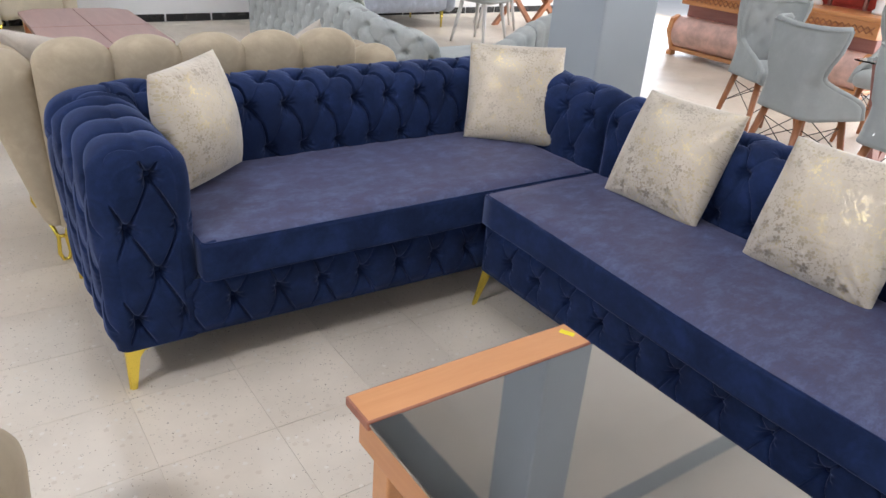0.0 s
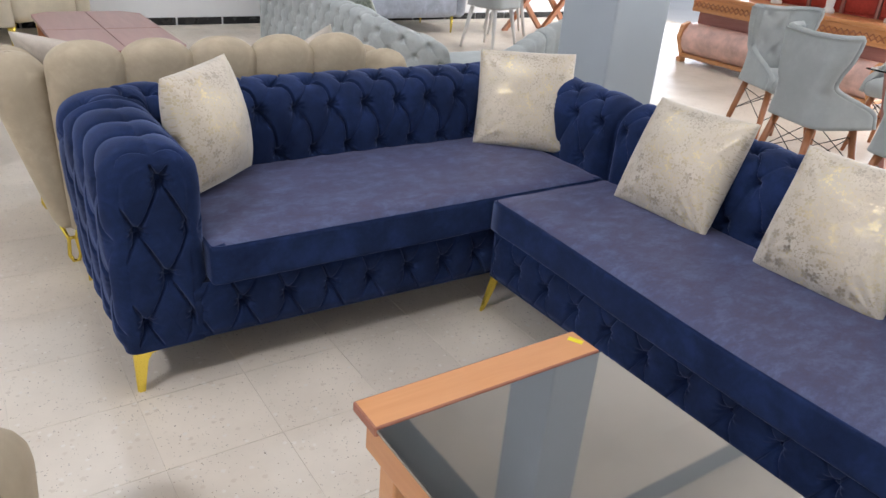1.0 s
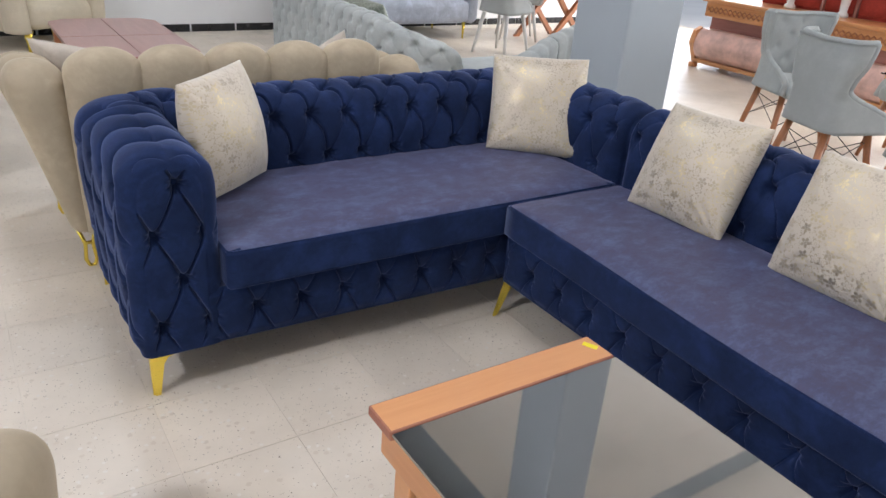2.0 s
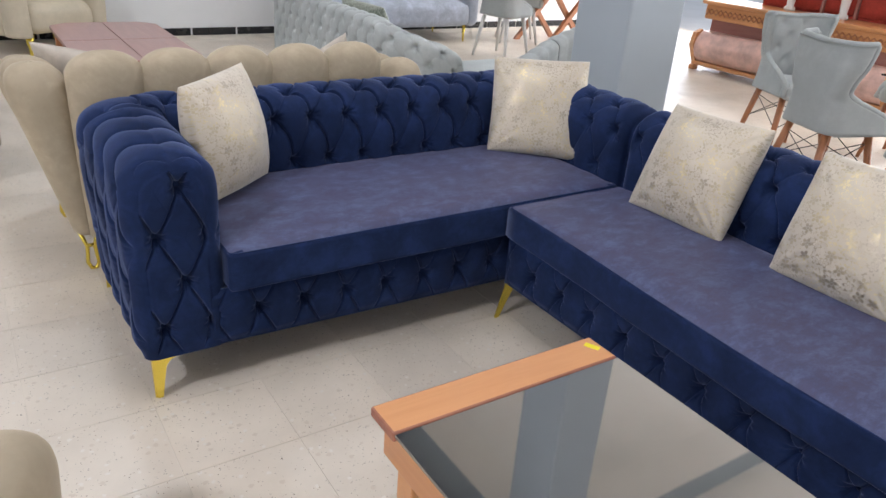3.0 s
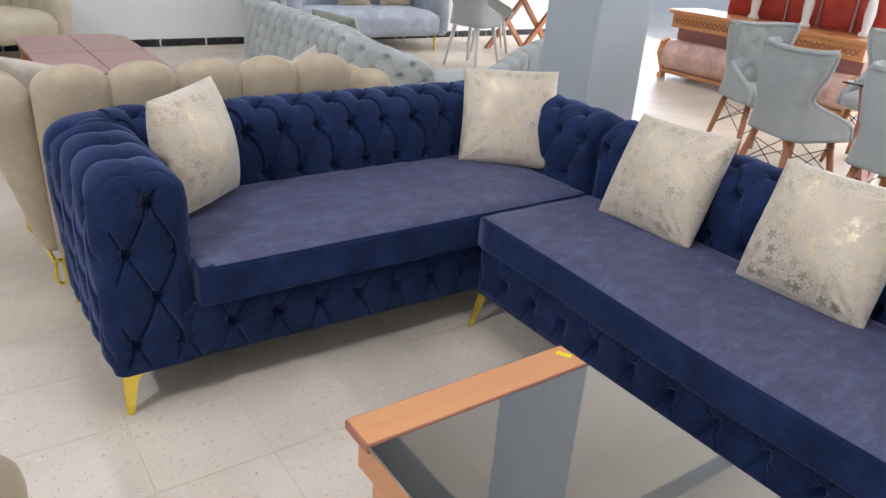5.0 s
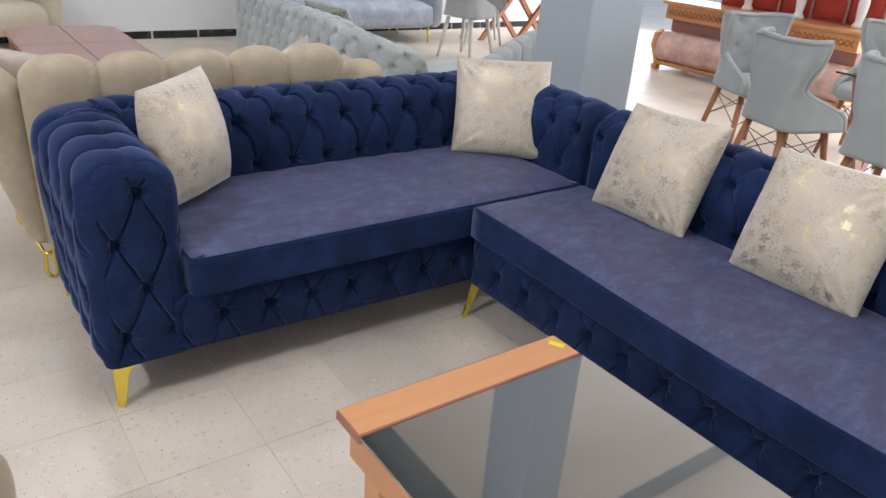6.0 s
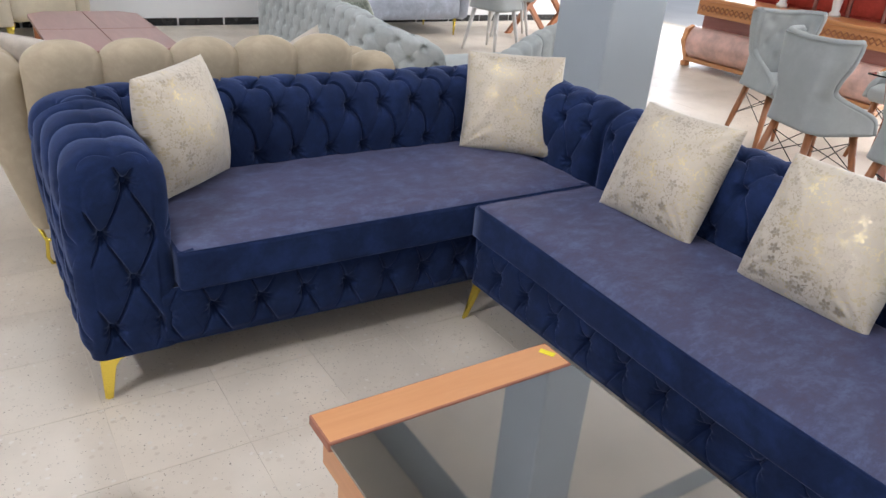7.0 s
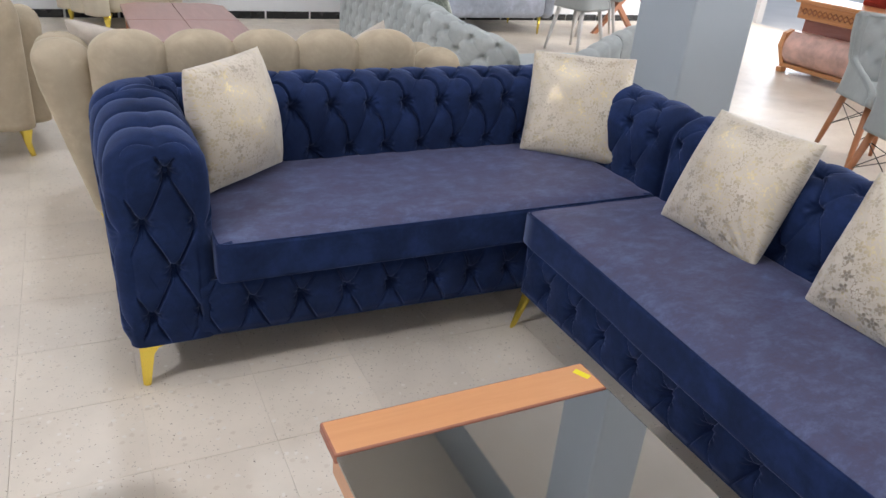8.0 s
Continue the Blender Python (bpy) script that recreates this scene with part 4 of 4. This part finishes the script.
# ---- red-brown coffee table ----
def cut_table():
    t = thing("red_coffee_table", "red-brown wooden coffee table with cut corners and four panels", "table")
    x0, x1, y0, y1, z, c = 0.265, 1.035, 2.90, 4.42, 0.455, 0.12
    xm, ym, g = (x0 + x1) / 2, (y0 + y1) / 2, 0.0025
    for sx, xa in ((-1, x0), (1, x1)):
        for sy, ya in ((-1, y0), (1, y1)):
            pts = [(xm + sx * g, ym + sy * g), (xa, ym + sy * g), (xa, ya - sy * c), (xa - sx * c, ya), (xm + sx * g, ya)]
            bm = bmesh.new()
            lo = [bm.verts.new((px, py, z - 0.028)) for px, py in pts]
            hi = [bm.verts.new((px, py, z)) for px, py in pts]
            bm.faces.new(lo)
            bm.faces.new(hi)
            for i in range(5):
                bm.faces.new((lo[i], lo[(i + 1) % 5], hi[(i + 1) % 5], hi[i]))
            bmesh.ops.bevel(bm, geom=bm.edges[:], offset=0.002, segments=1, affect="EDGES")
            part("panel", bm, M_REDWOOD, t, smooth=False)
            box("leg", xa - sx * 0.06 - 0.035, xa - sx * 0.06 + 0.035, ya - sy * 0.14 - 0.035, ya - sy * 0.14 + 0.035, 0, z - 0.0285, M_LEG, t, 0.004)
    box("apron", x0 + 0.1, x1 - 0.1, y0 + 0.18, y1 - 0.18, z - 0.10, z - 0.0285, M_LEG, t)
    return t


cut_table()


# ---- beige armchairs ----
def bent_leg(parent, at, dx, dy):
    pts = [Vector((0, 0, 0.19)), Vector((dx * 0.022, dy * 0.022, 0.13)), Vector((dx * 0.02, dy * 0.02, 0.07)), Vector((dx * 0.035, dy * 0.035, 0.0))]
    ob = part("leg", tube_bm(pts, 0.02, 10, taper=[0.042, 0.030, 0.017, 0.014]), M_GOLD, parent, "curved brass leg")
    ob.location = at
    return ob


def tub_armchair(m, height=0.86, cloth=M_BEIGE, tone="beige"):
    c = thing("armchair", tone + " velvet tub armchair with rounded shell back on brass legs", "armchair", m, "beige armchairs")
    for i in range(3):
        shell_panel("back_channel", 0.262, height - 0.18, 0.19, cloth, c, pose(-0.25 + 0.25 * i, -0.30, 0.18, 0, 0, (14, 0, -14)[i]), -0.03)
    for sx in (-1, 1):
        for j, hh in enumerate((0.58, 0.50, 0.42)):
            shell_panel("arm_channel", 0.25, hh * height / 0.86, 0.18, cloth, c, pose(sx * 0.385, -0.17 + 0.22 * j, 0.18, 0, 0, 90), sx * -0.02)
    soft_box("seat", 0.66, 0.66, 0.24, 0.09, 0.035, cloth, c, pose(0, 0.06, 0.31), "", 10, 0.004)
    for sx in (-1, 1):
        for sy in (-1, 1):
            bent_leg(c, (sx * 0.31, 0.03 + sy * 0.27, 0), sx, sy)
    return c


tub_armchair(pose(0.33, 5.88, 0, 0, 0, -150), cloth=M_BEIGE_HAZED, tone="haze-lightened beige")
tub_armchair(pose(-0.74, 2.42, 0, 0, 0, 12))
tub_armchair(pose(-0.785, -1.055, 0, 0, 0, 80), 0.615)


# ---- carved sideboard with red hutch ----
def sideboard():
    s = thing("sideboard", "carved orange-brown wooden sideboard with bulging drawers", "sideboard")
    xf, xb, y0, y1 = 6.62, 7.15, 1.25, 3.45
    prof = [(xf - 0.01 - 0.10 * math.sin(math.pi * k / 16) ** 0.7, 0.10 + 0.32 * k / 16) for k in range(17)] + [(xb, 0.42), (xb, 0.10)]
    bm = bmesh.new()
    ends = [[bm.verts.new((x, y, z)) for x, z in prof] for y in (y0 + 0.03, y1 - 0.03)]
    bm.faces.new(ends[0])
    bm.faces.new(ends[1][::-1])
    for i in range(len(prof)):
        bm.faces.new((ends[0][i], ends[1][i], ends[1][(i + 1) % len(prof)], ends[0][(i + 1) % len(prof)]))
    part("bulging_drawer", bm, M_PINK, s, "pale pink-veneered bulging drawer", smooth=False)
    box("plinth", xf - 0.05, xb, y0, y1, 0.055, 0.098, M_CAB, s, 0.01)
    for y in (y0 + 0.02, (y0 + y1) / 2, y1 - 0.02):
        bm = prism_bm([(xf - 0.03, 0.06), (xf - 0.135, 0.27), (xf - 0.10, 0.40), (xf - 0.01, 0.435), (xf + 0.03, 0.3)], 0.05, 1, at=y)
        part("carved_bracket", bm, M_CAB, s, "carved leaf bracket", smooth=False)
        box("foot", xf - 0.06, xf + 0.02, y - 0.035, y + 0.035, 0.0, 0.054, M_CAB, s, 0.008)
    for y in (y0 + 0.03, y1 - 0.09):
        box("foot", xb - 0.08, xb, y, y + 0.06, 0.0, 0.054, M_CAB, s, 0.008)
    box("recess", xf + 0.10, xb, y0 + 0.05, y1 - 0.05, 0.42, 0.55, M_REDWOOD, s)
    box("drawer_band", xf, xb, y0 + 0.02, y1 - 0.02, 0.55, 0.70, M_CAB, s, 0.006)
    box("top_board", xf - 0.04, xb + 0.02, y0 - 0.02, y1 + 0.02, 0.70, 0.74, M_CAB, s, 0.012)
    bm = bmesh.new()
    y = y0 + 0.06
    while y < y1 - 0.08:
        for d in (1, -1):
            a, b = (y, 0.625 - d * 0.03), (y + 0.06, 0.625 + d * 0.03)
            tube_bm([(xf - 0.004, a[0], a[1]), (xf - 0.004, b[0], b[1])], 0.006, 5, bm)
        y += 0.06
    part("lattice_trim", bm, M_LEG, s, "dark carved lattice trim")
    return s


M_PINK = plain("pink_veneer", (0.66, 0.43, 0.37), 0.35, 0, 0.25, 9.0)
sideboard()


def hutch():
    h = thing("display_cabinet", "tall cabinet with red panels and white columns on the sideboard", "cabinet")
    x, y0, y1 = 6.98, 1.30, 3.05
    box("back_panel", x + 0.06, x + 0.10, y0, y1, 0.741, 2.0, M_RED, h)
    n = 5
    for i in range(n):
        a = y0 + (y1 - y0) * i / n
        soft_box("red_panel", 0.05, (y1 - y0) / n - 0.04, 1.1, 0.02, 0.01, M_RED, h, pose(x + 0.045, a + (y1 - y0) / n / 2, 1.32), "", 4)
        box("stile", x + 0.02, x + 0.06, a - 0.015, a + 0.015, 0.741, 2.0, M_REDWOOD, h, 0.004)
    box("crown", x - 0.1, x + 0.12, y0 - 0.04, y1 + 0.04, 2.0, 2.08, M_CAB, h, 0.01)
    for y in (1.45, 2.05, 2.62):
        prof = [(0.055, 0.741), (0.055, 0.77), (0.035, 0.79), (0.042, 0.86), (0.050, 0.95), (0.040, 1.05), (0.030, 1.15), (0.030, 1.9), (0.05, 2.0)]
        bm = tube_bm([(x - 0.10, y, z) for _, z in prof], 0.05, 14, taper=[r for r, _ in prof])
        part("column", bm, M_WHITE, h, "white turned column")
    return h


hutch()


# ---- floor, laid in tiles ----
TILE = 0.338
fl = tagged(box("floor", X0, X1, Y0, Y1, -0.2, -0.0022, M_GROUT, None, label="pale terrazzo tile floor with fine chips"), category="floor", kind="structure")
tb = box_bm(-TILE / 2 + 0.0006, TILE / 2 - 0.0006, -TILE / 2 + 0.0006, TILE / 2 - 0.0006, -0.008, 0.0, 0.0006, 1)
tile_me = bpy.data.meshes.new("tile")
tb.to_mesh(tile_me)
tb.free()
tile_me.materials.append(M_FLOOR)
fx, fy = 0.318 + TILE / 2, 0.28 + TILE / 2
rest_v, rest_f = [], []
trng = random.Random(5)
for i in range(-14, 28):
    for j in range(-16, 18):
        tx, ty = fx + i * TILE, fy + j * TILE
        if not (X0 < tx - TILE / 2 and tx + TILE / 2 < X1 and Y0 < ty - TILE / 2 and ty + TILE / 2 < Y1):
            continue
        if -1.6 < tx < 2.2 and -2.2 < ty < 1.2:
            ob = new("tile", tile_me)
            ob.parent = fl
            ob.location = (tx, ty, trng.uniform(-0.0004, 0.0))
        else:
            h, n = TILE / 2 - 0.0006, len(rest_v)
            rest_v += [(tx - h, ty - h, 0), (tx + h, ty - h, 0), (tx + h, ty + h, 0), (tx - h, ty + h, 0)]
            rest_v += [(tx - h, ty - h, -0.006), (tx + h, ty - h, -0.006), (tx + h, ty + h, -0.006), (tx - h, ty + h, -0.006)]
            rest_f += [(n, n + 1, n + 2, n + 3)] + [(n + a, n + 4 + a, n + 4 + (a + 1) % 4, n + (a + 1) % 4) for a in range(4)]
far = part_np("far_tiles", rest_v, rest_f, M_FLOOR, fl, smooth=False)
tagged(far, kind="stuff")
